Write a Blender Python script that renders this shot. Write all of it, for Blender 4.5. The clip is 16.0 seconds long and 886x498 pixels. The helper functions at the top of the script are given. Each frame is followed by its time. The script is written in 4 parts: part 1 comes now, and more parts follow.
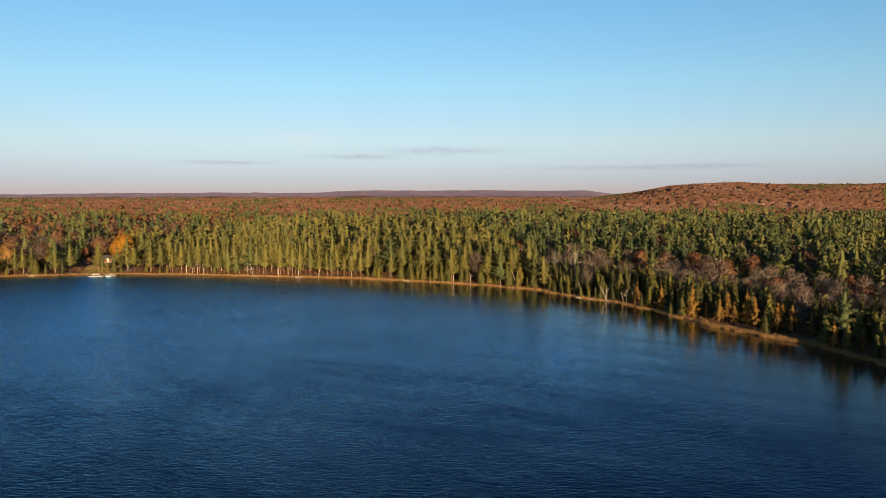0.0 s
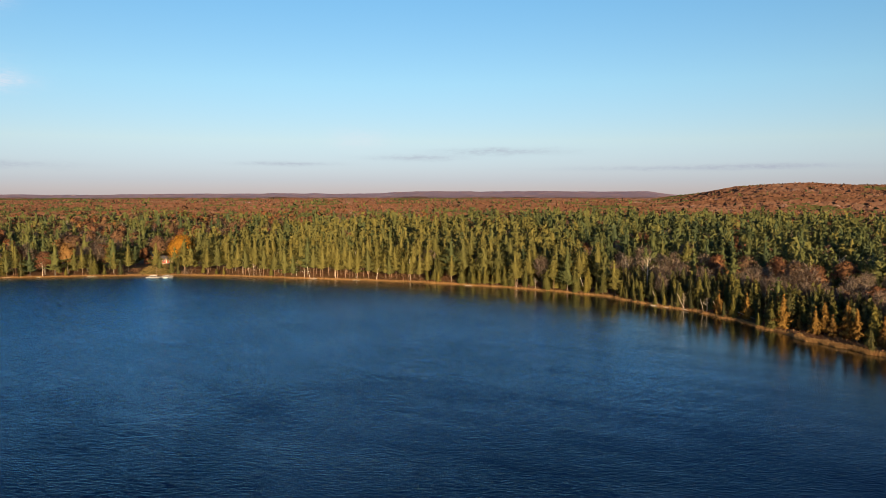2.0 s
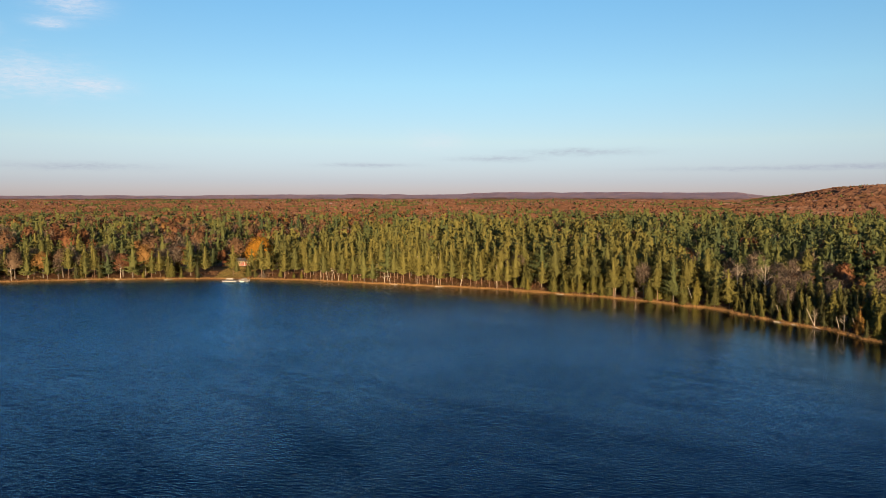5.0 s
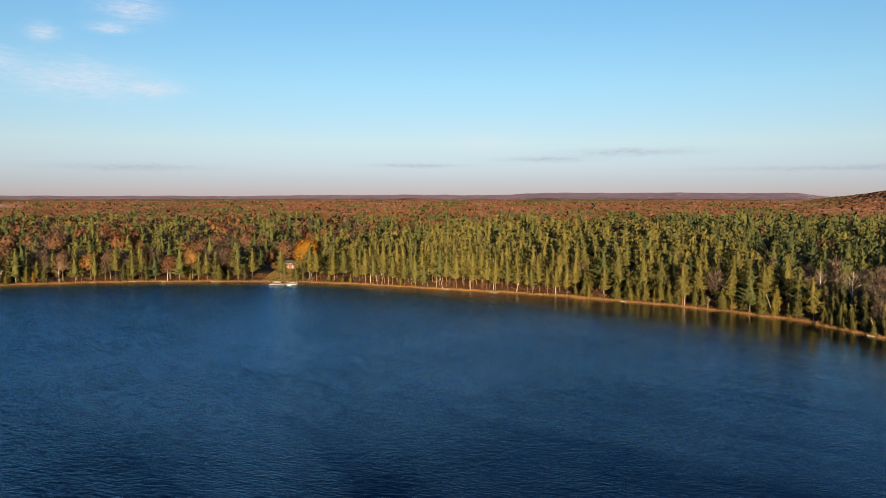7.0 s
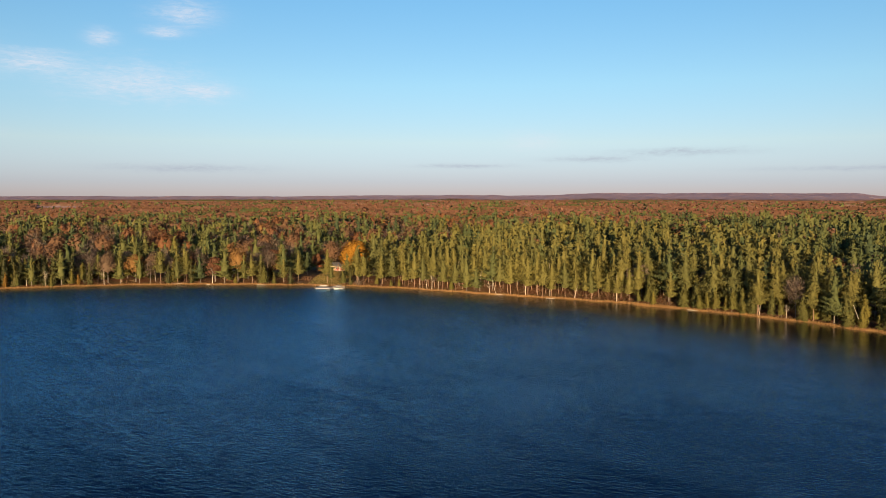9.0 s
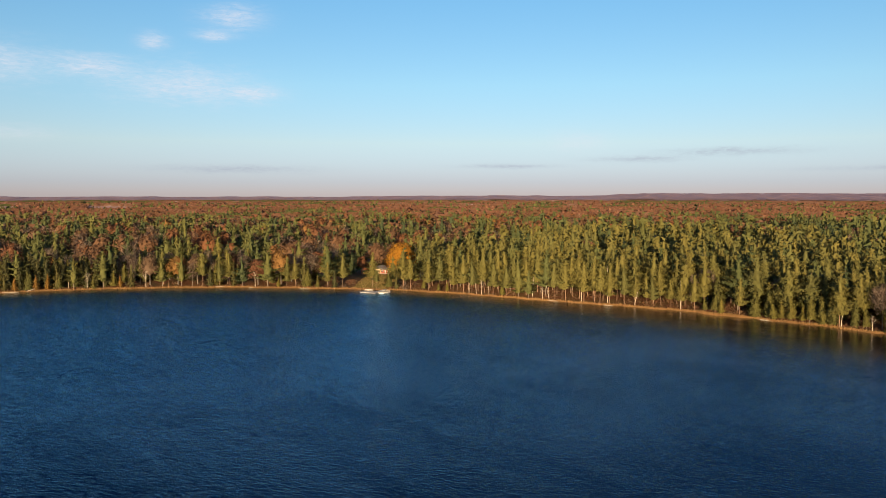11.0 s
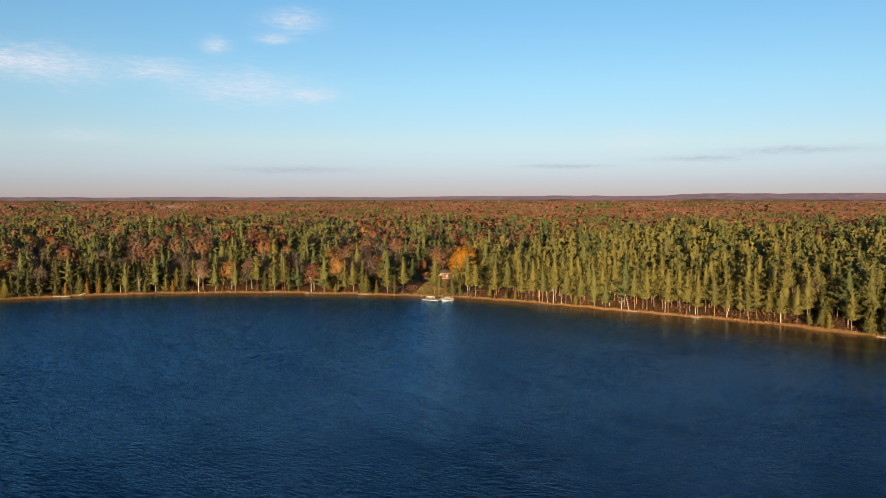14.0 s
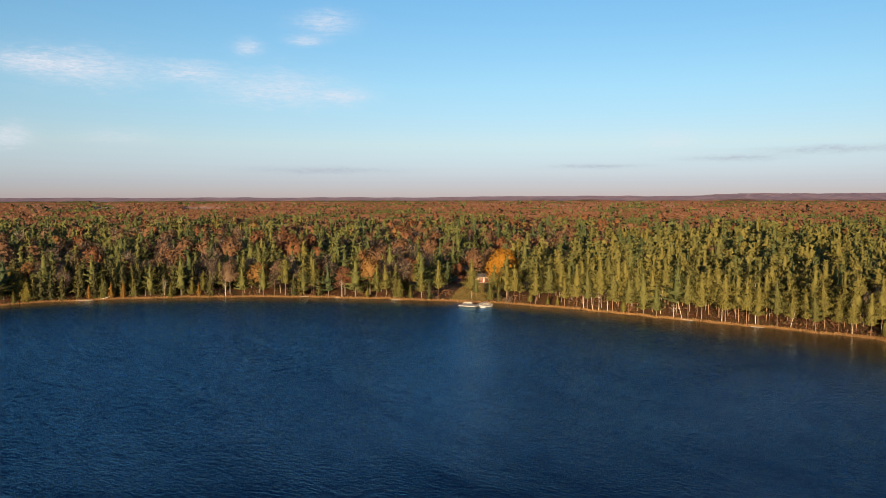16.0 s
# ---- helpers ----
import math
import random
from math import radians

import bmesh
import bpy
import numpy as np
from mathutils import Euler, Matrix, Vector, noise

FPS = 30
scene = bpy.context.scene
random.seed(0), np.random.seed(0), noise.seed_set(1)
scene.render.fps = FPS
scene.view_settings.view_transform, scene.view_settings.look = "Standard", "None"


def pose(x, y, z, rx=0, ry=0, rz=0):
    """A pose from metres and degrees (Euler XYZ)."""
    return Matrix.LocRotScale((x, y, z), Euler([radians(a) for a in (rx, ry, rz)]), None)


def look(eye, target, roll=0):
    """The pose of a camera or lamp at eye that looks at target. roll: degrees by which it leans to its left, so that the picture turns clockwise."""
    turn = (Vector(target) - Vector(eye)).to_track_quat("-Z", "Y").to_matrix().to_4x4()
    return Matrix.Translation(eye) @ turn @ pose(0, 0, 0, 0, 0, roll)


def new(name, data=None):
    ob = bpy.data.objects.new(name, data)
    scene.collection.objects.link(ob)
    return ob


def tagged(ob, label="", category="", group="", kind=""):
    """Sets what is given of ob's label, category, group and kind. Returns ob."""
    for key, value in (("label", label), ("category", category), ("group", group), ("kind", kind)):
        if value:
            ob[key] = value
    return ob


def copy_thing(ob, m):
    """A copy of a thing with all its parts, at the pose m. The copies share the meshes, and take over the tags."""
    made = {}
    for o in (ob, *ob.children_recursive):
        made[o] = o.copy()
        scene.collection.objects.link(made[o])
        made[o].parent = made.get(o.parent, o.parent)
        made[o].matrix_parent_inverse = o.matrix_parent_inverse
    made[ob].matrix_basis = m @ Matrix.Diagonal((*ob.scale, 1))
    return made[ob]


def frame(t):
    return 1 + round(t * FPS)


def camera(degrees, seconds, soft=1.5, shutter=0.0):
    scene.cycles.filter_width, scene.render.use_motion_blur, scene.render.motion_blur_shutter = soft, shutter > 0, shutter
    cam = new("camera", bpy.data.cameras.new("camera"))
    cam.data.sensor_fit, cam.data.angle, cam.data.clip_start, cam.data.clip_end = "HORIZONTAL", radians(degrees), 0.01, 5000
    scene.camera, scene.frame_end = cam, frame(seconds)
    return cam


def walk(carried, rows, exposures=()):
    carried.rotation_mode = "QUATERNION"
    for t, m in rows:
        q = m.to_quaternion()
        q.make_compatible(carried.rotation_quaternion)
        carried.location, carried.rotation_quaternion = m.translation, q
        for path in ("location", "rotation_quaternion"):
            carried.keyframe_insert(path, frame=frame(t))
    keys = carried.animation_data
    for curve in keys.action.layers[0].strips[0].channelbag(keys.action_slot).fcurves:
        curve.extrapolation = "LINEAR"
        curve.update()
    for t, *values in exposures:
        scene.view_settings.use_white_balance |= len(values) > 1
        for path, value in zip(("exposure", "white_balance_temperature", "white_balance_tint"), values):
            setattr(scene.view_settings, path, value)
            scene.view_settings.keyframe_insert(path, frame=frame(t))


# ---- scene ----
import functools
import itertools

cam = camera(59.55, 16.0, soft=0.68)
PATH = [
    (0, (0.00, 0.00, 45.00), (0.00, 99.73, 37.62), 0.01),
    (1, (-1.14, 8.54, 44.80), (-4.89, 108.20, 37.48), 0.02),
    (2, (-2.75, 17.38, 44.66), (-10.14, 116.84, 37.39), 0.04),
    (3, (-4.79, 26.36, 44.56), (-15.65, 125.50, 37.34), 0.05),
    (4, (-7.17, 35.35, 44.50), (-21.39, 134.07, 37.32), 0.06),
    (5, (-9.87, 44.23, 44.47), (-27.31, 142.44, 37.32), 0.06),
    (6, (-12.84, 52.94, 44.46), (-33.38, 150.54, 37.35), 0.07),
    (7, (-16.04, 61.39, 44.48), (-39.61, 158.32, 37.39), 0.07),
    (8, (-19.46, 69.57, 44.51), (-45.96, 165.74, 37.43), 0.06),
    (9, (-23.07, 77.47, 44.54), (-52.41, 172.80, 37.48), 0.06),
    (10, (-26.88, 85.09, 44.57), (-58.95, 179.54, 37.53), 0.05),
    (11, (-30.89, 92.48, 44.59), (-65.55, 186.01, 37.57), 0.04),
    (12, (-35.10, 99.70, 44.60), (-72.19, 192.30, 37.59), 0.02),
    (13, (-39.54, 106.85, 44.58), (-78.86, 198.53, 37.58), 0.00),
    (14, (-44.24, 114.03, 44.53), (-85.58, 204.82, 37.55), -0.02),
    (15, (-49.23, 121.40, 44.45), (-92.39, 211.34, 37.49), -0.04),
    (16, (-54.56, 129.11, 44.33), (-99.39, 218.23, 37.39), -0.07),
]
walk(cam, [(t, look(eye, target, roll)) for t, eye, target, roll in PATH], exposures=[(0, 1.15), (16, 1.15)])

# ---- light: a low sun behind the flight, clear evening sky with thin cloud ----
SUN_BEARING, SUN_HEIGHT = 167.0, 6.0
sun = new("sun", bpy.data.lights.new("sun", "SUN"))
sun.data.energy, sun.data.angle, sun.data.color = 4.7, radians(0.6), (1.0, 0.73, 0.42)
sun_way = Vector((math.sin(radians(SUN_BEARING)) * math.cos(radians(SUN_HEIGHT)),
                  math.cos(radians(SUN_BEARING)) * math.cos(radians(SUN_HEIGHT)), math.sin(radians(SUN_HEIGHT))))
sun.matrix_world = look(sun_way * 400, (0, 0, 0))

# bearing, height, half width, half height (degrees), kind: a bright fleece, b faint fleece, g thin grey streak
CLOUDS = [
    (-51.1, 8.35, 4.2, 0.92, 'a'), (-54.2, 8.63, 2.9, 0.50, 'a'), (-44.4, 8.49, 2.3, 0.54, 'a'), (-38.7, 7.54, 4.6, 0.92, 'a'),
    (-33.8, 7.08, 1.9, 0.38, 'a'), (-35.2, 12.21, 2.1, 0.59, 'a'), (-40.6, 10.30, 1.0, 0.38, 'a'), (-36.6, 10.94, 1.3, 0.25, 'a'),
    (-55.7, 3.85, 1.3, 0.59, 'a'), (-49.3, 3.98, 2.5, 0.38, 'b'),
    (0.1, 2.99, 4.6, 0.21, 'g'), (-6.2, 2.53, 3.3, 0.17, 'g'), (-35.5, 1.80, 5.4, 0.21, 'g'), (14.1, 1.72, 8.8, 0.13, 'g'),
    (19.1, 1.87, 3.8, 0.13, 'g'), (-15.6, 2.06, 3.3, 0.13, 'g'), (-10.4, 3.84, 2.1, 0.59, 'b'),
]


class Graph:
    """A small wrapper to write node trees as expressions."""

    def __init__(self, tree):
        self.tree = tree

    def add(self, kind, **props):
        node = self.tree.nodes.new(kind)
        for key, value in props.items():
            setattr(node, key, value)
        return node

    def put(self, socket, value):
        if isinstance(value, bpy.types.NodeSocket):
            self.tree.links.new(value, socket)
        else:
            socket.default_value = value

    def math(self, op, a, b=0.0, c=0.0, clamp=False):
        node = self.add("ShaderNodeMath", operation=op, use_clamp=clamp)
        for n, value in enumerate((a, b, c)):
            self.put(node.inputs[n], value)
        return node.outputs[0]

    def mix(self, fac, a, b, blend="MIX"):
        node = self.add("ShaderNodeMix", data_type="RGBA", blend_type=blend)
        for n, value in ((0, fac), (6, a), (7, b)):
            if n > 5 and not isinstance(value, bpy.types.NodeSocket):
                value = (*value, 1.0)
            self.put(node.inputs[n], value)
        return node.outputs[2]

    def ramp(self, fac, stops, mode="LINEAR"):
        node = self.add("ShaderNodeValToRGB")
        node.color_ramp.interpolation = mode
        while len(node.color_ramp.elements) < len(stops):
            node.color_ramp.elements.new(0.5)
        for el, (at, colour) in zip(node.color_ramp.elements, stops):
            el.position = at
            el.color = (*colour, 1.0) if isinstance(colour, tuple) else (colour, colour, colour, 1.0)
        self.put(node.inputs[0], fac)
        return node.outputs[0]

    def noise(self, vector, scale, detail=3.0, rough=0.55, distort=0.0):
        node = self.add("ShaderNodeTexNoise")
        for key, value in (("Vector", vector), ("Scale", scale), ("Detail", detail), ("Roughness", rough), ("Distortion", distort)):
            if value is not None:
                self.put(node.inputs[key], value)
        return node.outputs[0]

    def mapped(self, vector, scale=(1, 1, 1), turn=0.0):
        node = self.add("ShaderNodeMapping")
        self.put(node.inputs["Vector"], vector)
        node.inputs["Scale"].default_value = scale
        node.inputs["Rotation"].default_value = (0, 0, radians(turn))
        return node.outputs[0]


world = bpy.data.worlds.new("sky")
scene.world = world
world.use_nodes = True
g = Graph(world.node_tree)
bg = world.node_tree.nodes["Background"]
sky = g.add("ShaderNodeTexSky", sky_type="NISHITA", sun_disc=False, sun_elevation=radians(SUN_HEIGHT), sun_rotation=radians(SUN_BEARING),
            altitude=300.0, air_density=0.7, dust_density=0.2, ozone_density=3.0)
way = g.add("ShaderNodeTexCoord").outputs["Generated"]
split = g.add("ShaderNodeSeparateXYZ")
g.put(split.inputs[0], way)
bearing = g.math("MULTIPLY", g.math("ARCTAN2", split.outputs[0], split.outputs[1]), 180 / math.pi)
height = g.math("MULTIPLY", g.math("ARCSINE", split.outputs[2]), 180 / math.pi)
flat = g.add("ShaderNodeCombineXYZ")
g.put(flat.inputs[0], bearing)
g.put(flat.inputs[1], g.math("MULTIPLY", height, 4.0))
fleece = g.noise(flat.outputs[0], 0.45, 6.0, 0.62, 0.4)
wisp = g.noise(flat.outputs[0], 1.4, 5.0, 0.6, 0.8)
sums = {"a": 0.0, "b": 0.0, "g": 0.0}
for az, el, wide, tall, kind in CLOUDS:
    u = g.math("DIVIDE", g.math("SUBTRACT", bearing, az), wide * 1.12)
    v = g.math("DIVIDE", g.math("SUBTRACT", g.math("ADD", height, g.math("MULTIPLY", g.math("SUBTRACT", fleece, 0.5), tall * 2.6)), el), tall * 1.5)
    r2 = g.math("MULTIPLY_ADD", u, u, g.math("MULTIPLY", v, v))
    sums[kind] = g.math("ADD", sums[kind], g.math("EXPONENT", g.math("MULTIPLY", r2, -1.6)))
lumps = g.math("MULTIPLY_ADD", wisp, 1.7, -0.22, clamp=True)
white = g.math("MULTIPLY", g.math("ADD", g.math("MULTIPLY", sums["a"], 0.75), g.math("MULTIPLY", sums["b"], 0.35)), lumps, clamp=True)
grey = g.math("MULTIPLY", g.math("MULTIPLY", sums["g"], 0.75), lumps, clamp=True)
SKY_TONE = [(0.0, (0.49, 0.365, 0.465)), (0.03, (0.53, 0.392, 0.465)), (0.125, (0.88, 0.57, 0.45)), (0.263, (0.93, 0.72, 0.535)), (0.463, (0.83, 0.79, 0.63)), (0.75, (0.45, 0.60, 0.60)), (1.0, (0.32, 0.50, 0.56))]
CLOUD_GREY, CLOUD_WHITE = (1.28, 1.40, 1.66), (2.35, 2.4, 2.65)
WATER_A, WATER_B, WAVE = (0.0005, 0.0048, 0.031), (0.0005, 0.0070, 0.042), 0.24
tone = g.ramp(g.math("DIVIDE", height, 30.0, clamp=True), SKY_TONE)
seen = g.mix(1.0, sky.outputs[0], tone, "MULTIPLY")
seen = g.mix(grey, seen, CLOUD_GREY)
seen = g.mix(white, seen, CLOUD_WHITE)
g.put(bg.inputs[0], seen)
bg.inputs[1].default_value = 0.15


# ---- materials ----
def material(name, rough=0.8, spec=0.3):
    mat = bpy.data.materials.new(name)
    mat.use_nodes = True
    graph = Graph(mat.node_tree)
    bsdf = mat.node_tree.nodes["Principled BSDF"]
    bsdf.inputs["Roughness"].default_value = rough
    bsdf.inputs["Specular IOR Level"].default_value = spec
    return mat, graph, bsdf


def bumped(graph, bsdf, value, strength, distance):
    node = graph.add("ShaderNodeBump")
    graph.put(node.inputs["Height"], value)
    node.inputs["Strength"].default_value, node.inputs["Distance"].default_value = strength, distance
    graph.put(bsdf.inputs["Normal"], node.outputs[0])


def foliage(name, stops, whole=True, spread=0.10):
    """Leaves: a colour for each tree from its own random number (or the stored tint, for joined woods), uneven from leaf to leaf."""
    mat, graph, bsdf = material(name, 0.75, 0.15)
    if whole:
        tree = graph.add("ShaderNodeObjectInfo").outputs["Random"]
    else:
        tree = graph.add("ShaderNodeAttribute", attribute_name="tint").outputs["Fac"]
    leaf = graph.add("ShaderNodeNewGeometry").outputs["Random Per Island"]
    place = graph.add("ShaderNodeTexCoord").outputs["Object"]
    base = graph.ramp(tree, stops)
    patch = graph.noise(place, 0.6, 2.0)
    bright = graph.math("MULTIPLY", graph.math("MULTIPLY_ADD", leaf, 2 * spread, 1 - spread), graph.math("MULTIPLY_ADD", patch, 0.5, 0.75))
    tint = graph.add("ShaderNodeCombineColor")
    for n in range(3):
        graph.put(tint.inputs[n], bright)
    shade = graph.mix(1.0, base, tint.outputs[0], "MULTIPLY")
    graph.put(bsdf.inputs["Base Color"], shade)
    through_leaf = graph.add("ShaderNodeBsdfTranslucent")
    graph.put(through_leaf.inputs["Color"], shade)
    both = graph.add("ShaderNodeMixShader")
    both.inputs[0].default_value = 0.16
    graph.put(both.inputs[1], bsdf.outputs[0])
    graph.put(both.inputs[2], through_leaf.outputs[0])
    graph.put(mat.node_tree.nodes["Material Output"].inputs[0], both.outputs[0])
    return mat


def bark(name, light, dark, scale=3.0, marks=0.0):
    mat, graph, bsdf = material(name, 0.85, 0.2)
    place = graph.add("ShaderNodeTexCoord").outputs["Object"]
    grain = graph.noise(graph.mapped(place, (4, 4, 0.8)), scale, 4.0)
    base = graph.mix(graph.ramp(grain, [(0.35, 0.0), (0.65, 1.0)]), dark, light)
    if marks:
        rings = graph.noise(graph.mapped(place, (0.7, 0.7, 5.0)), 2.0, 2.0)
        base = graph.mix(graph.ramp(rings, [(0.60, 0.0), (0.66, marks)]), base, (0.06, 0.05, 0.045))
    graph.put(bsdf.inputs["Base Color"], base)
    bumped(graph, bsdf, grain, 0.5, 0.03)
    return mat


RED_PINE = [(0.0, (0.136, 0.118, 0.032)), (0.35, (0.152, 0.131, 0.035)), (0.7, (0.120, 0.110, 0.031)), (1.0, (0.102, 0.100, 0.032))]
WHITE_PINE = [(0.0, (0.066, 0.080, 0.030)), (0.3, (0.092, 0.099, 0.032)), (0.6, (0.122, 0.116, 0.034)), (0.8, (0.074, 0.087, 0.031)), (1.0, (0.048, 0.064, 0.030))]
CEDAR = [(0.0, (0.125, 0.108, 0.024)), (0.5, (0.085, 0.082, 0.024)), (1.0, (0.150, 0.122, 0.026))]
SPRUCE = [(0.0, (0.058, 0.058, 0.024)), (1.0, (0.095, 0.083, 0.026))]
LARCH = [(0.0, (0.19, 0.100, 0.026)), (0.5, (0.24, 0.130, 0.028)), (1.0, (0.145, 0.080, 0.026))]
OAK = [(0.0, (0.145, 0.073, 0.037)), (0.35, (0.120, 0.076, 0.046)), (0.65, (0.178, 0.075, 0.032)), (0.88, (0.135, 0.060, 0.031)), (1.0, (0.215, 0.112, 0.035))]
MAPLE = [(0.0, (0.36, 0.165, 0.018)), (1.0, (0.32, 0.14, 0.018))]
TWIG = [(0.0, (0.26, 0.185, 0.135)), (0.5, (0.33, 0.245, 0.175)), (1.0, (0.23, 0.160, 0.125))]
# the mauve at 0.86 is distance haze painted as leaf colour
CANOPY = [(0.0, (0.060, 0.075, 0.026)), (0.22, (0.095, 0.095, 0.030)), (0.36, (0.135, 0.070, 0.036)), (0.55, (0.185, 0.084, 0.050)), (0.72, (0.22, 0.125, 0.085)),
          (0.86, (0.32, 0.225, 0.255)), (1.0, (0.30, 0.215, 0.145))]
leaf_mats = {"red_pine": RED_PINE, "white_pine": WHITE_PINE, "cedar": CEDAR, "spruce": SPRUCE, "larch": LARCH, "oak": OAK,
             "maple": MAPLE, "twig": TWIG, "canopy": CANOPY}
# far sheet's own scaling of CANOPY, with the painted haze tone kept bright
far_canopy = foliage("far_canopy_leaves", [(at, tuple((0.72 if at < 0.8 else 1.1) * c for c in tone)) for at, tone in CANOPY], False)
single_leaf = {key: foliage(key + "_leaves", stops) for key, stops in leaf_mats.items()}
joined_leaf = {key: foliage(key + "_woods_leaves", stops, False) for key, stops in leaf_mats.items()}
pine_bark = bark("pine_bark", (0.34, 0.22, 0.15), (0.18, 0.11, 0.075))
grey_bark = bark("grey_bark", (0.22, 0.18, 0.145), (0.12, 0.098, 0.08))
birch_bark = bark("birch_bark", (0.60, 0.51, 0.40), (0.42, 0.34, 0.26), 2.0, 0.8)
drift_wood = bark("drift_wood", (0.58, 0.50, 0.40), (0.38, 0.31, 0.24))

# water: deep blue body under a reflecting skin, wind ripples about a metre long, calmer and rougher streaks across the lake
water_mat, g, bsdf = material("lake_water", 0.9, 0.0)
place = g.add("ShaderNodeTexCoord").outputs["Object"]
downwind = g.mapped(place, (1, 1, 1), 29)
streaks = g.noise(g.mapped(downwind, (0.012, 0.055, 1.0)), 1.0, 4.0, 0.62, 0.9)
wisps = g.noise(g.mapped(downwind, (0.028, 0.30, 1.0)), 1.0, 3.0, 0.6, 0.5)
gusts = g.noise(place, 0.013, 4.0, 0.55, 0.8)
chop = g.math("MULTIPLY_ADD", streaks, 1.3, g.math("MULTIPLY_ADD", gusts, 1.3, -0.8))
small = g.noise(g.mapped(place, (0.50, 1.15, 1.0), 12), 1.5, 4.0, 0.68, 0.5)
bands = g.add("ShaderNodeTexWave", wave_type="BANDS", bands_direction="Y")
g.put(bands.inputs["Vector"], g.mapped(place, (1, 1, 1), 10))
for key, value in (("Scale", 0.30), ("Distortion", 9.0), ("Detail", 3.0), ("Detail Scale", 1.6), ("Detail Roughness", 0.6)):
    bands.inputs[key].default_value = value
large = bands.outputs["Fac"]
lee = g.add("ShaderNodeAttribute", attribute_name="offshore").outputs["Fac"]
spread = g.add("ShaderNodeSeparateXYZ")
g.put(spread.inputs[0], place)
# the eastern bay lies sheltered, the open western water is rougher
calm = g.math("MULTIPLY_ADD", spread.outputs[0], 1 / 260.0, g.math("MULTIPLY_ADD", gusts, 0.5, 0.44), clamp=True)
rough_water = g.math("MULTIPLY", g.math("MULTIPLY_ADD", chop, 0.9, 0.5), g.math("MULTIPLY_ADD", lee, 0.68, 0.32))
rough_water = g.math("MULTIPLY", rough_water, g.math("MULTIPLY_ADD", calm, -0.85, 1.2))
broad = g.noise(g.mapped(place, (0.13, 0.36, 1.0), 6), 1.4, 3.0, 0.6, 0.6)
waves = g.math("MULTIPLY", g.math("MULTIPLY_ADD", broad, 0.32, g.math("MULTIPLY_ADD", large, 0.14, small)), rough_water)
deep = g.mix(g.ramp(gusts, [(0.3, 0.0), (0.7, 1.0)]), WATER_A, WATER_B)
# dark tree reflection along the shore painted into the body colour
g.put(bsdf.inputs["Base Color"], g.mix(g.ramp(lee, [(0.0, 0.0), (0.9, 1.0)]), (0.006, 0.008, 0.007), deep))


def ripple(distance):
    node = g.add("ShaderNodeBump")
    g.put(node.inputs["Height"], waves)
    node.inputs["Strength"].default_value, node.inputs["Distance"].default_value = 1.0, distance
    return node.outputs[0]


g.put(bsdf.inputs["Normal"], ripple(WAVE * 1.5))
gloss = g.add("ShaderNodeBsdfGlossy")
# bluer sky reflection put into the gloss tint, near neutral by the shore
g.put(gloss.inputs["Color"], g.mix(lee, (0.74, 0.76, 0.72), g.mix(calm, (0.30, 0.66, 1.0), (0.52, 0.78, 1.0))))
g.put(gloss.inputs["Roughness"], g.math("MULTIPLY_ADD", lee, 0.11, 0.09))
g.put(gloss.inputs["Normal"], ripple(WAVE * 0.75))
skin = g.add("ShaderNodeFresnel")
skin.inputs["IOR"].default_value = 1.17
g.put(skin.inputs["Normal"], ripple(WAVE * 0.8))
blend = g.add("ShaderNodeMixShader")
facets = g.noise(g.mapped(place, (0.40, 0.80, 1.0), 8), 1.05, 3.0, 0.62, 0.4)
facets = g.math("MULTIPLY_ADD", g.ramp(facets, [(0.40, 0.0), (0.48, 1.0)]), 1.08, 0.20)
choppy = g.math("MULTIPLY", lee, g.math("MULTIPLY_ADD", calm, -0.75, 1.0))
facets = g.math("ADD", g.math("MULTIPLY", facets, choppy), g.math("MULTIPLY_ADD", choppy, -0.95, 0.95))
facets = g.math("MULTIPLY", facets, g.math("MULTIPLY_ADD", g.ramp(chop, [(0.2, 0.0), (0.8, 1.0)]), 0.42, 0.76))
facets = g.math("MULTIPLY", facets, g.math("MULTIPLY_ADD", g.ramp(wisps, [(0.56, 0.0), (0.68, 1.0)]), g.math("MULTIPLY_ADD", calm, -0.5, 0.5), 0.96))
facets = g.math("MULTIPLY", facets, g.math("MULTIPLY_ADD", calm, 0.82, 0.68))
g.put(blend.inputs[0], g.math("MULTIPLY", g.math("MULTIPLY", g.math("POWER", skin.outputs[0], 2.05), 5.5), facets, clamp=True))
g.put(blend.inputs[1], bsdf.outputs[0])
g.put(blend.inputs[2], gloss.outputs[0])
g.put(water_mat.node_tree.nodes["Material Output"].inputs[0], blend.outputs[0])

# forest floor: rusty litter, a pale sandy lip at the water, mown grass at the cabin
ground_mat, g, bsdf = material("forest_floor", 0.95, 0.1)
place = g.add("ShaderNodeTexCoord").outputs["Object"]
fine = g.noise(place, 2.2, 5.0, 0.65)
broad = g.noise(place, 0.11, 3.0)
litter = g.mix(g.ramp(fine, [(0.32, 0.0), (0.68, 1.0)]), (0.115, 0.048, 0.025), (0.23, 0.100, 0.048))
litter = g.mix(g.ramp(broad, [(0.4, 0.0), (0.65, 0.8)]), litter, (0.16, 0.11, 0.045))
lip = g.mix(fine, (0.24, 0.135, 0.055), (0.36, 0.22, 0.09))
edge = g.add("ShaderNodeAttribute", attribute_name="inland").outputs["Fac"]
edge = g.math("ADD", edge, g.math("MULTIPLY_ADD", g.noise(place, 0.5, 3.0), 3.0, -1.5))
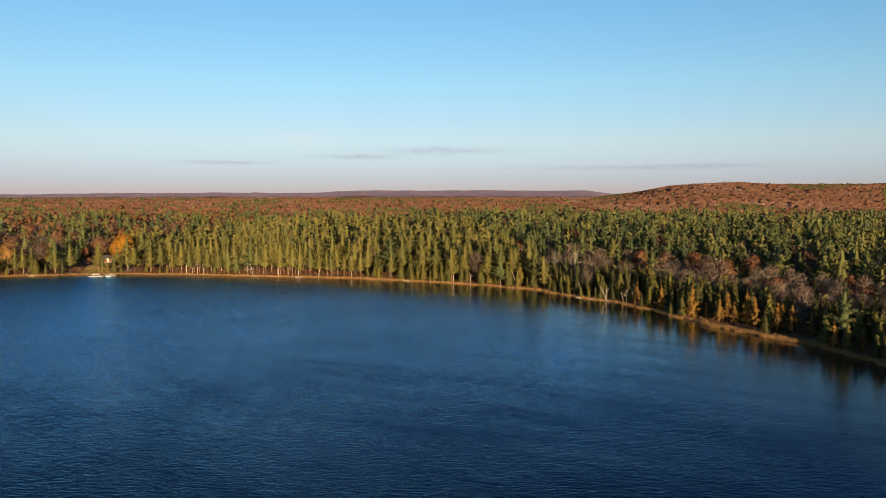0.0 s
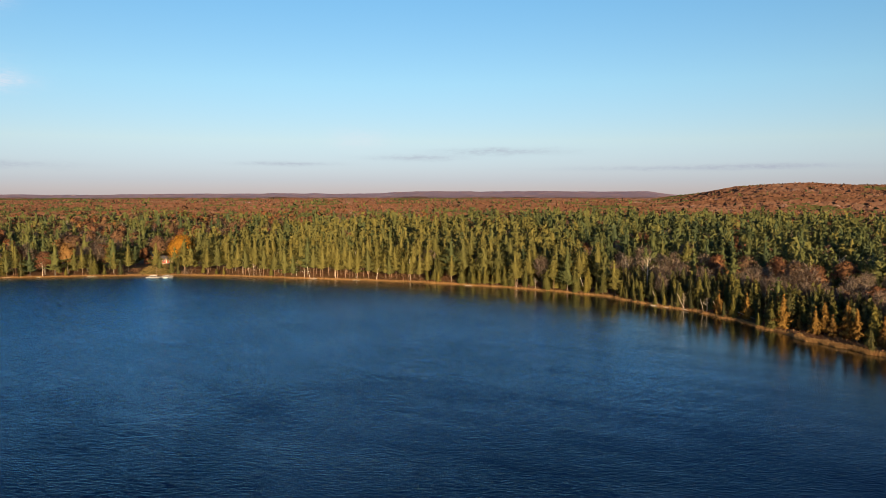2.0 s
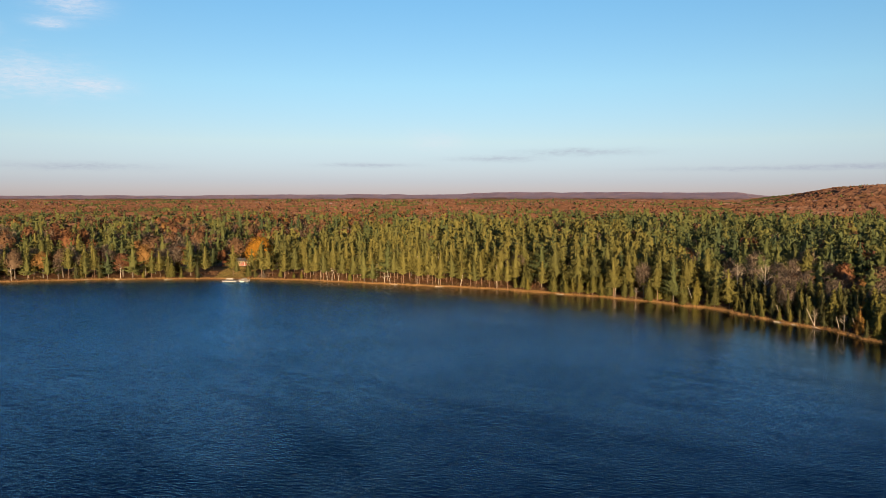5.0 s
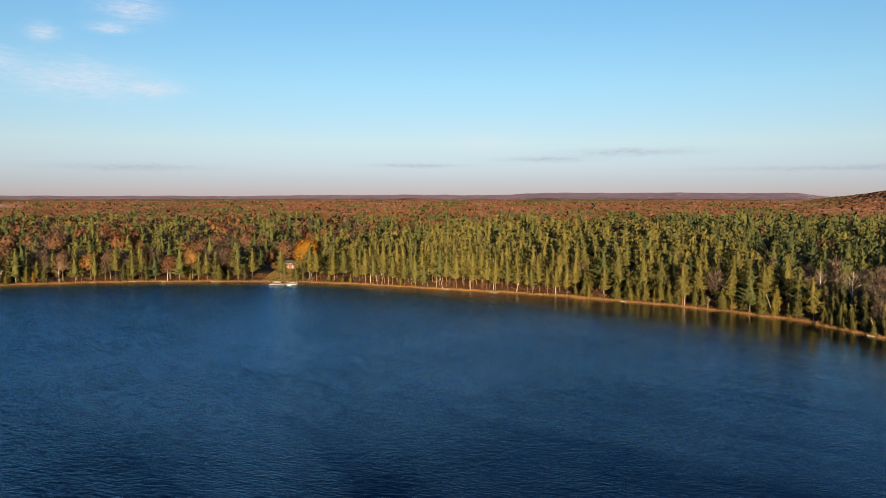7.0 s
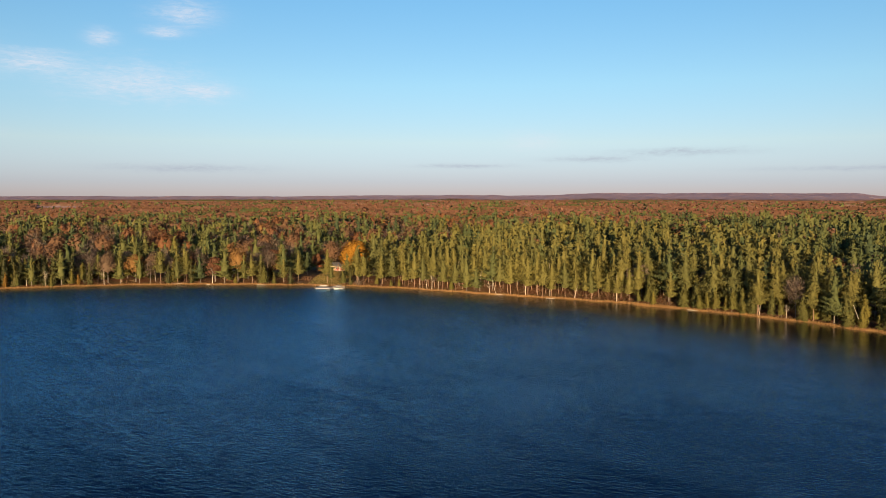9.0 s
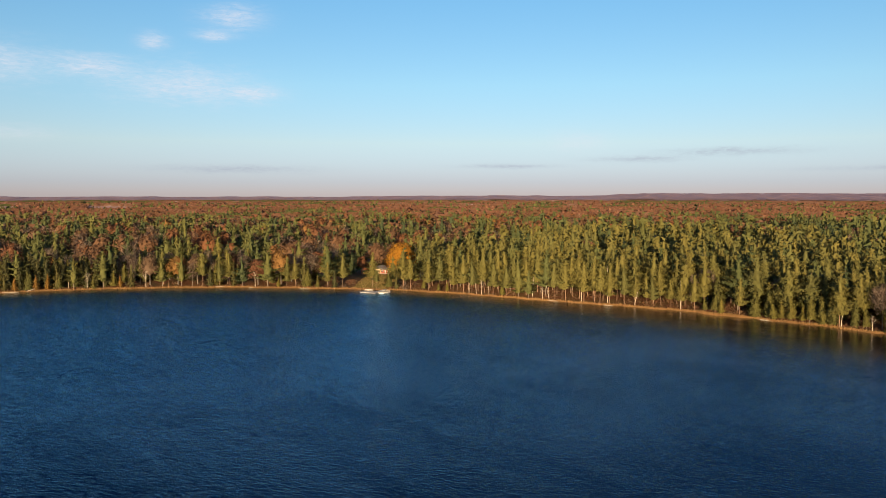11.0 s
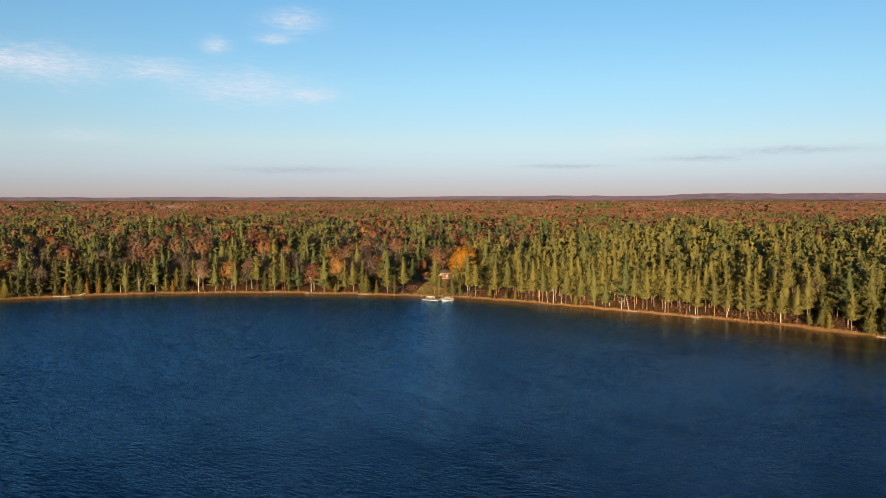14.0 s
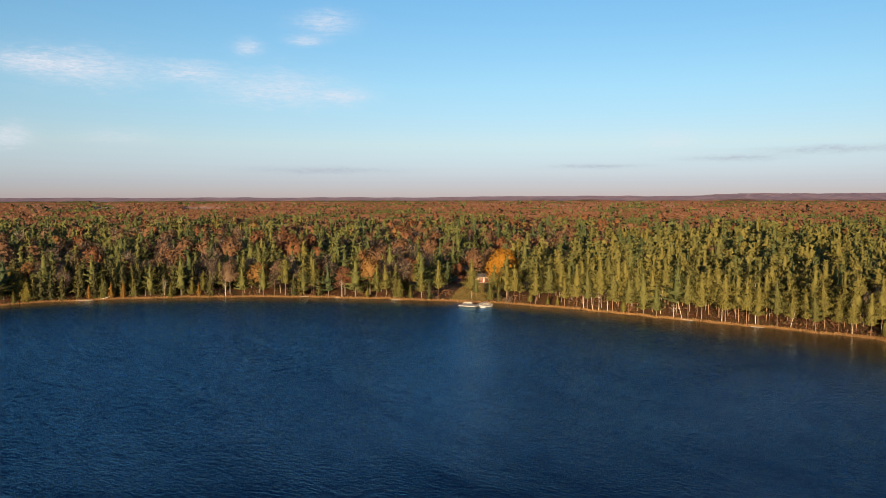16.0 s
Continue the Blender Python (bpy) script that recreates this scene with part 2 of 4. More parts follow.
mixed = g.mix(g.ramp(g.math("DIVIDE", edge, 10.0, clamp=True), [(0.12, 1.0), (0.30, 0.0)]), litter, lip)
lawn = g.add("ShaderNodeAttribute", attribute_name="lawn").outputs["Fac"]
lawn = g.math("MULTIPLY", lawn, g.ramp(broad, [(0.2, 0.7), (0.5, 1.0)]))
grass = g.mix(g.ramp(fine, [(0.3, 0.0), (0.7, 1.0)]), (0.15, 0.135, 0.030), (0.27, 0.19, 0.055))
g.put(bsdf.inputs["Base Color"], g.mix(lawn, mixed, grass))
bumped(g, bsdf, fine, 0.6, 0.12)


def plain(name, colour, rough=0.6, dirt=0.25, metal=0.0):
    mat, graph, bs = material(name, rough, 0.4)
    where = graph.add("ShaderNodeTexCoord").outputs["Object"]
    wear = graph.noise(where, 3.0, 5.0, 0.65)
    dark = tuple(c * (1 - dirt) * 0.9 for c in colour)
    graph.put(bs.inputs["Base Color"], graph.mix(graph.ramp(wear, [(0.35, 0.0), (0.7, 1.0)]), dark, colour))
    bs.inputs["Metallic"].default_value = metal
    bumped(graph, bs, wear, 0.3, 0.01)
    return mat


deck_mat = plain("grey_deck_boards", (0.55, 0.51, 0.46), 0.8, 0.35)
bench_mat = plain("grey_painted_boards", (0.60, 0.55, 0.48), 0.7)
gable_mat = plain("orange_stained_boards", (0.46, 0.135, 0.05), 0.7)
post_mat = plain("dock_posts", (0.40, 0.37, 0.34), 0.6)
red_mat = plain("red_stained_boards", (0.36, 0.055, 0.022), 0.7)
cream_mat = plain("cream_boards", (0.72, 0.55, 0.32), 0.7)
roof_mat = plain("grey_shingles", (0.14, 0.125, 0.12), 0.85, 0.4)
trim_mat = plain("white_trim", (0.75, 0.72, 0.66), 0.5)
hull_mat = plain("white_hull", (0.75, 0.74, 0.72), 0.35, 0.15)
stone_mat = plain("chimney_stone", (0.30, 0.27, 0.24), 0.9, 0.5)
glass_mat, g, bsdf = material("window_glass", 0.05, 0.8)
bsdf.inputs["Base Color"].default_value = (0.02, 0.025, 0.03, 1)


# ---- the ground: one sheet from the lake bed to the horizon ----
CENTRE = np.array((-120.0, 170.0))
SHORE = [(-356, 325), (-345, 342), (-320, 367), (-291, 386), (-262, 400), (-234, 409), (-205, 416), (-172, 421), (-145, 419),
         (-120, 414), (-95, 409), (-67, 405), (-40, 398), (-22, 390), (18, 371), (43, 352), (55, 331), (72, 309), (83, 279), (88, 262),
         (97, 243), (107, 228), (112, 212), (115, 190), (125, 110), (140, 0), (90, -150), (-60, -230), (-250, -180), (-400, -20),
         (-425, 130), (-392, 250), (-370, 300)]
_off = np.array(SHORE, float) - CENTRE
_ang, _rad = np.arctan2(_off[:, 1], _off[:, 0]), np.hypot(*_off.T)
_order = np.argsort(_ang)
_ang, _rad = _ang[_order], _rad[_order]


def smooth(v, a, b):
    v = np.clip((np.asarray(v, float) - a) / (b - a), 0, 1)
    return v * v * (3 - 2 * v)


@functools.lru_cache(maxsize=None)
def wave_terms(seed):
    r = np.random.RandomState(seed)
    return [(r.uniform(0, 6.28), r.uniform(0, 6.28), r.uniform(0.6, 1.9)) for _ in range(6)]


def wave(x, y, seed, size):
    """Cheap smooth noise between -1 and 1, for numbers or arrays."""
    calc = np if isinstance(x, np.ndarray) else math
    out = 0.0
    for a, p, k in wave_terms(seed):
        out = out + calc.sin((x * math.cos(a) + y * math.sin(a)) * 6.28 * k / size + p)
    return out / 3.2


def shore_radius(angle):
    base = np.interp(angle, _ang, _rad, period=2 * math.pi)
    return base + 0.7 * np.sin(angle * 61) + 0.5 * np.sin(angle * 137 + 1.3) + 0.3 * np.sin(angle * 290 + 0.4)


def inland(x, y):
    """Metres from the water's edge; negative over the lake."""
    dx, dy = x - CENTRE[0], y - CENTRE[1]
    return np.hypot(dx, dy) - shore_radius(np.arctan2(dy, dx))


def land(x, y):
    """Height of the ground."""
    s = inland(x, y)
    r, az = np.hypot(x, y), np.degrees(np.arctan2(x, y))
    z = np.where(s < 0, np.maximum(-5.0, 0.16 * s), 0.35 * smooth(s, 0, 1.6) + 0.9 * smooth(s, 1.5, 20))
    z = z + wave(x, y, 3, 260) * 1.6 * smooth(s, 20, 200) + 1.5 * smooth(s, 40, 300)
    z = z + 8 * smooth(r, 1500, 3500)
    hill = smooth(az + wave(x, y, 4, 900) * 0.7, 10.5, 18.5) * smooth(r + wave(x, y, 5, 700) * 120, 1500, 2350)
    z = z + hill * (49 + 5 * wave(x, y, 6, 600)) * (1 - smooth(az, 60, 90))
    crest = 17 + 7 * smooth(az, -28, -20) + 14 * smooth(az, -10.5, -5) + 1.2 * np.sin(az * 0.7) + 0.6 * np.sin(az * 2.3 + 1)
    return z + crest * smooth(r, 3700, 4600) * (1 - 0.8 * smooth(az, 10, 13))


LAWN_A, LAWN_B = np.array((-189.0, 420.0)), np.array((-205.0, 474.0))


def lawn_distance(x, y):
    """Metres outside the open strip that runs from the dock to the cabin."""
    ab = LAWN_B - LAWN_A
    k = np.clip(((x - LAWN_A[0]) * ab[0] + (y - LAWN_A[1]) * ab[1]) / (ab @ ab), 0, 1)
    return np.hypot(x - LAWN_A[0] - k * ab[0], y - LAWN_A[1] - k * ab[1]) - (8.0 + 1.5 * k)


def in_field(deg, r):
    """The open pale fields far off in the woods, by bearing and distance."""
    return ((deg > -44.0) & (deg < -41.2) & (r > 1980) & (r < 2420)) | ((deg > -49.4) & (deg < -48.0) & (r > 2050) & (r < 2400))


def near_cabin(x, y):
    """Whether a tree there would stand in the cabin, in the maple or before them."""
    return any(math.hypot(x - cx, y - cy) < r for cx, cy, r in ((-206, 482, 9), (-213.5, 474, 7.5), (-188.6, 457, 9.5), (-212, 461, 6), (-208, 450, 6), (-191, 445, 6)))


def mesh_from(name, verts, faces, mat=None, tint=None, smooth_shade=False, normals=None):
    """A mesh from arrays of places and of equal-sided faces."""
    verts, faces = np.asarray(verts, np.float32), np.asarray(faces, np.int32)
    me = bpy.data.meshes.new(name)
    me.vertices.add(len(verts))
    me.vertices.foreach_set("co", verts.ravel())
    me.loops.add(faces.size)
    me.loops.foreach_set("vertex_index", faces.ravel())
    me.polygons.add(len(faces))
    me.polygons.foreach_set("loop_start", np.arange(len(faces), dtype=np.int32) * faces.shape[1])
    me.update(calc_edges=True)
    if smooth_shade:
        me.polygons.foreach_set("use_smooth", np.ones(len(faces), bool))
    if tint is not None:
        me.attributes.new("tint", "FLOAT", "POINT").data.foreach_set("value", np.asarray(tint, np.float32))
    if normals is not None:
        me.attributes.new("custom_normal", "FLOAT_VECTOR", "POINT").data.foreach_set("vector", np.asarray(normals, np.float32).ravel())
    if mat:
        me.materials.append(mat)
    return me


TURNS = 720
offsets = np.r_[-1000, -140, -80, -40, -20, -10, -5, -2.5, -1, -0.4, 0, 0.4, 0.9, 1.6, 2.5, 4, 6, 9, 13, 18, 25, 35, 50, 70, 95, 130, 170, 220, 280,
                np.geomspace(350, 5600, 40)]
turn = np.linspace(-math.pi, math.pi, TURNS, endpoint=False)
rim = shore_radius(turn)
gx = CENTRE[0] + np.cos(turn)[None] * np.maximum(rim[None] + offsets[:, None], 0.05)
gy = CENTRE[1] + np.sin(turn)[None] * np.maximum(rim[None] + offsets[:, None], 0.05)
gz = land(gx, gy)
ring = np.arange(TURNS)
quads = np.concatenate([np.stack([k * TURNS + ring, k * TURNS + (ring + 1) % TURNS, (k + 1) * TURNS + (ring + 1) % TURNS, (k + 1) * TURNS + ring], -1)
                        for k in range(len(offsets) - 1)])
ground_me = mesh_from("ground", np.stack([gx, gy, gz], -1).reshape(-1, 3), quads[:, ::-1], ground_mat, smooth_shade=True)
ground_me.attributes.new("inland", "FLOAT", "POINT").data.foreach_set("value", np.clip(inland(gx, gy), -50, 500).astype(np.float32).ravel())
ground_me.attributes.new("lawn", "FLOAT", "POINT").data.foreach_set(
    "value", ((1 - smooth(lawn_distance(gx, gy), -1.5, 1.5)) * smooth(inland(gx, gy), 1.5, 5)).astype(np.float32).ravel())
tagged(new("ground", ground_me), "leaf-littered forest floor rising from a sandy shore", "ground", kind="structure")

shelf = np.r_[-1000, -200, -120, -80, -60, -45, -32, -22, -14, -7, -2, 1.2]
wr = np.maximum(rim[None] + shelf[:, None], 0.01)
wx, wy = CENTRE[0] + np.cos(turn) * wr, CENTRE[1] + np.sin(turn) * wr
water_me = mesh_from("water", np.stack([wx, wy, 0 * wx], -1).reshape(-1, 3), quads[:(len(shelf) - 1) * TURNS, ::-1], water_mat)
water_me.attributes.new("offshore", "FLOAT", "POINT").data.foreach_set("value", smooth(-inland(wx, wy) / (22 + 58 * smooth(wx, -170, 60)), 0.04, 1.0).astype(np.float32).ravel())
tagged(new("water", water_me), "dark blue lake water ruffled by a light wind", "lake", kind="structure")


# ---- trees ----
def unit(v):
    return v / (np.linalg.norm(v, axis=-1, keepdims=True) + 1e-9)


def leaves(rng, at, facing, size, loose=0.7, long=1.0, soft=0.4):
    """Triangles round the places given, facing roughly that way: three corners a leaf clump. Gives places and normals."""
    n = len(at)
    up = unit(facing + loose * rng.normal(size=(n, 3)))
    a = unit(np.cross(up, rng.normal(size=(n, 3))))
    b = np.cross(up, a)
    size = np.broadcast_to(size, n)[:, None]
    out = []
    for k in range(3):
        q = k * 2.094 + rng.uniform(-0.45, 0.45, (n, 1))
        out.append(at + size * rng.uniform(0.75, 1.25, (n, 1)) * (np.cos(q) * a * long + np.sin(q) * b))
    lit = unit(facing * (1, 1, 0.6) + soft * rng.normal(size=(n, 3)) * (1, 1, 0.5))
    return np.stack(out, 1).reshape(-1, 3), np.repeat(lit, 3, 0)


def hull(rng, rings, sides, turn=0.0):
    """Triangles of a closed uneven body from rings (radius, height) on the z axis, for the shaded inside of a crown: places and normals."""
    r, z = np.array(rings, float).T
    q = np.arange(sides) * 2 * math.pi / sides + turn
    r = r[:, None] * rng.uniform(0.55, 1.3, (len(r), sides))
    p = np.stack([r * np.cos(q), r * np.sin(q), z[:, None] + 0 * r], -1)
    lit = unit(np.stack([np.cos(q) + 0 * r, np.sin(q) + 0 * r, 0.28 + 0 * r], -1) + 0.22 * rng.normal(size=p.shape))
    k, m = np.arange(len(z) - 1)[:, None], np.arange(sides)[None]
    a, b, c, d = k * sides + m, k * sides + (m + 1) % sides, (k + 1) * sides + (m + 1) % sides, (k + 1) * sides + m
    f = np.stack([np.stack([a, b, c], -1), np.stack([a, c, d], -1)], 2).reshape(-1)
    return p.reshape(-1, 3)[f], lit.reshape(-1, 3)[f]


def with_hull(crown, bodies):
    """A crown's leaves together with the bodies inside it."""
    return tuple(np.concatenate([crown[n]] + [body[n] for body in bodies]) for n in (0, 1))


def conifer(rng, h, n, low, width, whorls, per, lift, shape, leaf, ragged=0.25, flatness=0.6, start=0.25, fan=0.13):
    """Leaf clumps of a conifer, on branches in whorls. shape: the power of its taper; low: where the crown begins."""
    z0 = np.sort(rng.uniform(0, 1, whorls)) * 0.4 + np.linspace(0, 1, whorls) * 0.6
    z0[-1] = 1.0
    share = (1.12 - z0) ** 1.2
    w = rng.choice(whorls, n, p=share / share.sum())
    branch = rng.randint(0, per, n)
    angle = rng.uniform(0, 6.28, (whorls, per))[w, branch] + rng.normal(0, fan, n)
    reach = (rng.uniform(1 - 2 * ragged, 1 + ragged, (whorls, per)) * rng.uniform(0.75, 1.2, (whorls, 1)))[w, branch]
    u = z0[w]
    belly = np.minimum(1.0, 0.62 + u * 2.2) if shape < 1 else 1.0
    length = width * (np.maximum(1 - u, 0.03) ** shape) * belly * reach
    along = start + (1 - start) * np.sqrt(rng.uniform(0, 1, n))
    core = rng.uniform(0, 1, n) < 0.24
    along = np.where(core, along * 0.55, along)
    rho = length * along
    z = h * (low + (1 - low) * u * 0.985) + lift * rho * (0.4 + 0.6 * along) + rng.normal(0, 0.16, n) * flatness
    at = np.stack([rho * np.cos(angle), rho * np.sin(angle), z], -1) + rng.normal(0, 0.10, (n, 3)) * leaf * 2
    out = np.stack([np.cos(angle) * 0.75, np.sin(angle) * 0.75, 0 * u + 0.30], -1)
    crown = leaves(rng, at, out, leaf * rng.uniform(0.5, 1.0, n) * np.where(core, 1.5, 0.80), 0.40, long=1.9, soft=0.32)
    levels, sides = (8, 7) if n > 250 else (5, 5) if n > 60 else (4, 4)
    v = np.linspace(0.0, 0.90, levels)
    inner = width * (0.27 if n > 250 else 0.36) * (1 - v) ** shape * (np.minimum(1.0, 0.62 + v * 2.2) if shape < 1 else 1.0) * rng.uniform(0.85, 1.15, levels) * (v > 0) + 0.03
    return with_hull(crown, [hull(rng, np.stack([inner, h * (low + (1 - low) * v * 0.985) + lift * inner * 0.5], -1), sides)])


def lobed(rng, h, n, low, width, lobes, leaf):
    """Leaf clumps of a broad domed crown made of uneven lobes."""
    k = np.arange(lobes)
    q = k * 2.4 + rng.uniform(-0.5, 0.5, lobes)
    level = (k + rng.uniform(0, 1, lobes)) / lobes
    rr = width * 0.66 * np.sqrt(1.02 - level ** 1.6) * rng.uniform(0.8, 1.1, lobes)
    mid = np.stack([rr * np.cos(q), rr * np.sin(q), h * (low + (1 - low) * (0.14 + 0.66 * level))], -1)
    size = width * rng.uniform(0.28, 0.46, lobes)
    pick = rng.randint(0, lobes, n)
    d = unit(rng.normal(size=(n, 3)) + (0, 0, 0.35))
    at = mid[pick] + d * size[pick][:, None] * rng.uniform(0.62, 1.06, (n, 1)) * (1, 1, 0.8)
    whole = unit((at - (0, 0, h * (low + 0.25 * (1 - low)))) * (1, 1, 0.7))
    crown = leaves(rng, at, 0.5 * d + 0.6 * whole + (0, 0, 0.05), leaf * rng.uniform(0.5, 1.1, n), 0.38, long=1.3, soft=0.30)
    top, foot = h * (low + 0.74 * (1 - low)), h * (low + 0.06 * (1 - low))
    fill = 0.58
    rings = [(0.02, foot), (0.9 * fill * width, foot * 0.8 + top * 0.2), (fill * width, (foot + top) / 2), (0.7 * fill * width, foot * 0.2 + top * 0.8), (0.02, top)]
    return with_hull(crown, [hull(rng, rings, 9 if n > 250 else 6 if n > 60 else 5)])


def slivers(rng, a, b, wide):
    """Thin triangles from a to b: twigs and blades."""
    side = unit(np.cross(b - a, rng.normal(size=a.shape))) * np.broadcast_to(wide, len(a))[:, None]
    return np.stack([a - side, a + side, b], 1).reshape(-1, 3)


def twiggy(rng, h, n, low, width, wide=0.05):
    """The fine upright twigs of a bare, domed crown: places and normals."""
    d = unit(rng.normal(size=(n, 3)) + (0, 0, 0.25))
    mid = np.array((0, 0, h * (low + 1) / 2 - 0.05 * h))
    a = mid + d * np.array((width, width, h * (1 - low) / 2)) * rng.uniform(0.08, 0.95, (n, 1)) ** 0.5
    b = a + unit(d * (0.6, 0.6, 0.2) + (0, 0, 0.7) + 0.5 * rng.normal(size=(n, 3))) * (h * 0.12 * rng.uniform(0.5, 1.3, (n, 1)))
    return slivers(rng, a, b, wide), np.repeat(unit(d * (1, 1, 0.4) + 0.6 * rng.normal(size=(n, 3))), 3, 0)


def tube(path, radii, sides=6):
    """A tapered tube along a path, closed at its tip: places and triangles."""
    path, radii = np.asarray(path, float), np.asarray(radii, float)
    q = np.arange(sides) * 2 * math.pi / sides
    run = unit(np.gradient(path, axis=0))
    ref = np.where(np.abs(run[:, 2:]) > 0.9, (1.0, 0, 0), (0, 0, 1.0))
    e1 = unit(np.cross(run, ref))
    e2 = np.cross(run, e1)
    v = path[:, None] + radii[:, None, None] * (np.cos(q)[None, :, None] * e1[:, None] + np.sin(q)[None, :, None] * e2[:, None])
    f, k = [], np.arange(sides)
    for n in range(len(path) - 1):
        a, b = n * sides + k, n * sides + (k + 1) % sides
        f += [np.stack([a, b, b + sides], -1), np.stack([a, b + sides, a + sides], -1)]
    return v.reshape(-1, 3), np.concatenate(f)


def joined(pieces):
    verts, faces, n = [], [], 0
    for v, f in pieces:
        verts.append(v), faces.append(f + n)
        n += len(v)
    return np.concatenate(verts), np.concatenate(faces)


def stem(rng, h, foot, lean=(0, 0), bend=0.02, sides=6):
    k = np.linspace(0, 1, 6)
    wob = np.cumsum(rng.normal(0, bend * h / 6, (6, 2)), 0)
    wob -= wob[0]
    path = np.stack([lean[0] * k * h + wob[:, 0], lean[1] * k * h + wob[:, 1], k * h - 0.3 * (k == 0)], -1)
    return path, foot * (1 - 0.88 * k) * np.where(k == 0, 1.35, 1)


def limbs(rng, h, count, low, reach, foot, rise=0.7, forks=1):
    """Limbs from the stem, each with forks."""
    out = []
    for n in range(count):
        z = h * rng.uniform(low, 0.86)
        q, length = n * 2.4 + rng.uniform(-0.5, 0.5), reach * rng.uniform(0.6, 1.1) * (1.25 - z / h)
        d = np.array((math.cos(q), math.sin(q), rise * rng.uniform(0.6, 1.4)))
        a = np.array((0, 0, z))
        b = a + d * length * 0.55
        c = b + (d * (0.8, 0.8, 1.3) + rng.normal(0, 0.18, 3)) * length * 0.55
        r = foot * 0.38 * (1.1 - z / h)
        out.append(tube([a, b, c], [r, r * 0.6, r * 0.15], 4))
        for _ in range(forks):
            e = b + (d + rng.normal(0, 0.55, 3)) * length * 0.55
            out.append(tube([b, (b + e) / 2 + rng.normal(0, 0.1, 3), e], [r * 0.5, r * 0.35, r * 0.1], 3))
    return out


def tris(verts):
    return np.arange(len(verts)).reshape(-1, 3)


def crown_of(kind, rng, h, n):
    """Leaf clumps for a kind of tree h metres high, n of them."""
    k = (900 / n) ** 0.40 * h / HEIGHT[kind]
    if kind == "red_pine":
        return conifer(rng, h, n, rng.uniform(0.18, 0.42), h * rng.uniform(0.24, 0.36), 10, 7, 0.14, 0.60, 0.56 * k, 0.34, 2.0, fan=0.28)
    if kind == "white_pine":
        return conifer(rng, h, n, rng.uniform(0.06, 0.22), h * rng.uniform(0.36, 0.52), 9, 6, 0.30, 0.84, 0.66 * k, 0.36, 0.7, fan=0.17)
    if kind == "cedar":
        return conifer(rng, h, n, rng.uniform(0.03, 0.16), h * rng.uniform(0.26, 0.38), 18, 7, -0.25, 0.72, 0.50 * k, 0.24, 1.8, 0.4, 0.25)
    if kind == "spruce":
        return conifer(rng, h, n, 0.04, h * rng.uniform(0.21, 0.30), 16, 7, -0.20, 0.85, 0.44 * k, 0.26, 1.0, fan=0.2)
    if kind == "larch":
        return conifer(rng, h, n, 0.05, h * rng.uniform(0.26, 0.34), 13, 7, 0.02, 0.80, 0.42 * k, 0.32, 0.9)
    if kind == "oak":
        return lobed(rng, h, n, rng.uniform(0.20, 0.34), h * rng.uniform(0.34, 0.46), 14, 0.54 * k)
    if kind == "maple":
        return lobed(rng, h, n, 0.18, h * 0.50, 34, 0.38)
    if kind == "birch":
        return twiggy(rng, h, n, 0.35, h * 0.20, 0.026)
    return twiggy(rng, h, n, 0.30, h * 0.25, 0.060 * k)


def part(name, me, parent, label=""):
    ob = new(name, me)
    ob.parent = parent
    return tagged(ob, label)


HEIGHT = {"red_pine": 20, "white_pine": 22, "cedar": 11, "spruce": 13, "larch": 11, "oak": 15, "maple": 21, "twig": 14, "birch": 9}
BARK = {"red_pine": pine_bark, "white_pine": grey_bark, "cedar": grey_bark, "spruce": grey_bark, "larch": grey_bark, "oak": grey_bark,
        "maple": grey_bark, "twig": grey_bark, "birch": birch_bark}
LABEL = {"red_pine": "tall red pine with bare pinkish trunk and olive crown", "white_pine": "broad white pine with layered dark green branches",
         "cedar": "dense yellow-green cedar leafy nearly to the ground", "spruce": "narrow dark spruce on the boggy shore",
         "larch": "golden autumn larch standing at the water", "oak": "rust-red oak in autumn leaf", "maple": "large golden maple beside the cabin",
         "twig": "leafless grey-brown hardwood with fine twigs", "birch": "leafless white birch leaning over the shore"}
NAME = {"red_pine": "red_pine", "white_pine": "white_pine", "cedar": "cedar", "spruce": "spruce", "larch": "larch", "oak": "oak", "maple": "maple",
        "twig": "bare_tree", "birch": "birch"}


def tree_model(kind, seed, n):
    """One tree with its trunk and crown, of the kind's usual height."""
    rng = np.random.RandomState(seed)
    h = HEIGHT[kind]
    foot = {"red_pine": 0.14, "white_pine": 0.24, "maple": 0.45, "oak": 0.24, "birch": 0.20, "twig": 0.15}.get(kind, 0.15)
    tree = new(NAME[kind])
    wood = [tube(*stem(rng, h * 0.97, foot))]
    if kind in ("oak", "maple", "twig", "birch"):
        wood += limbs(rng, h, 13 if kind == "birch" else 9, 0.35, h * (0.27 if kind == "birch" else 0.30), foot * (1.3 if kind == "birch" else 1.0), 1.1 if kind == "birch" else 0.8, 2)
    elif kind in ("red_pine", "white_pine"):
        wood += limbs(rng, h, 9, 0.28, h * 0.12, foot * 0.7, 0.15, 0)
    part("trunk", mesh_from("trunk", *joined(wood), BARK[kind]), tree)
    v, lit = crown_of(kind, rng, h, n)
    part("crown", mesh_from("crown", v, tris(v), single_leaf.get(kind, single_leaf["twig"]), normals=lit), tree)
    return tagged(tree, LABEL[kind], "tree", NAME[kind] + "s of the shore")


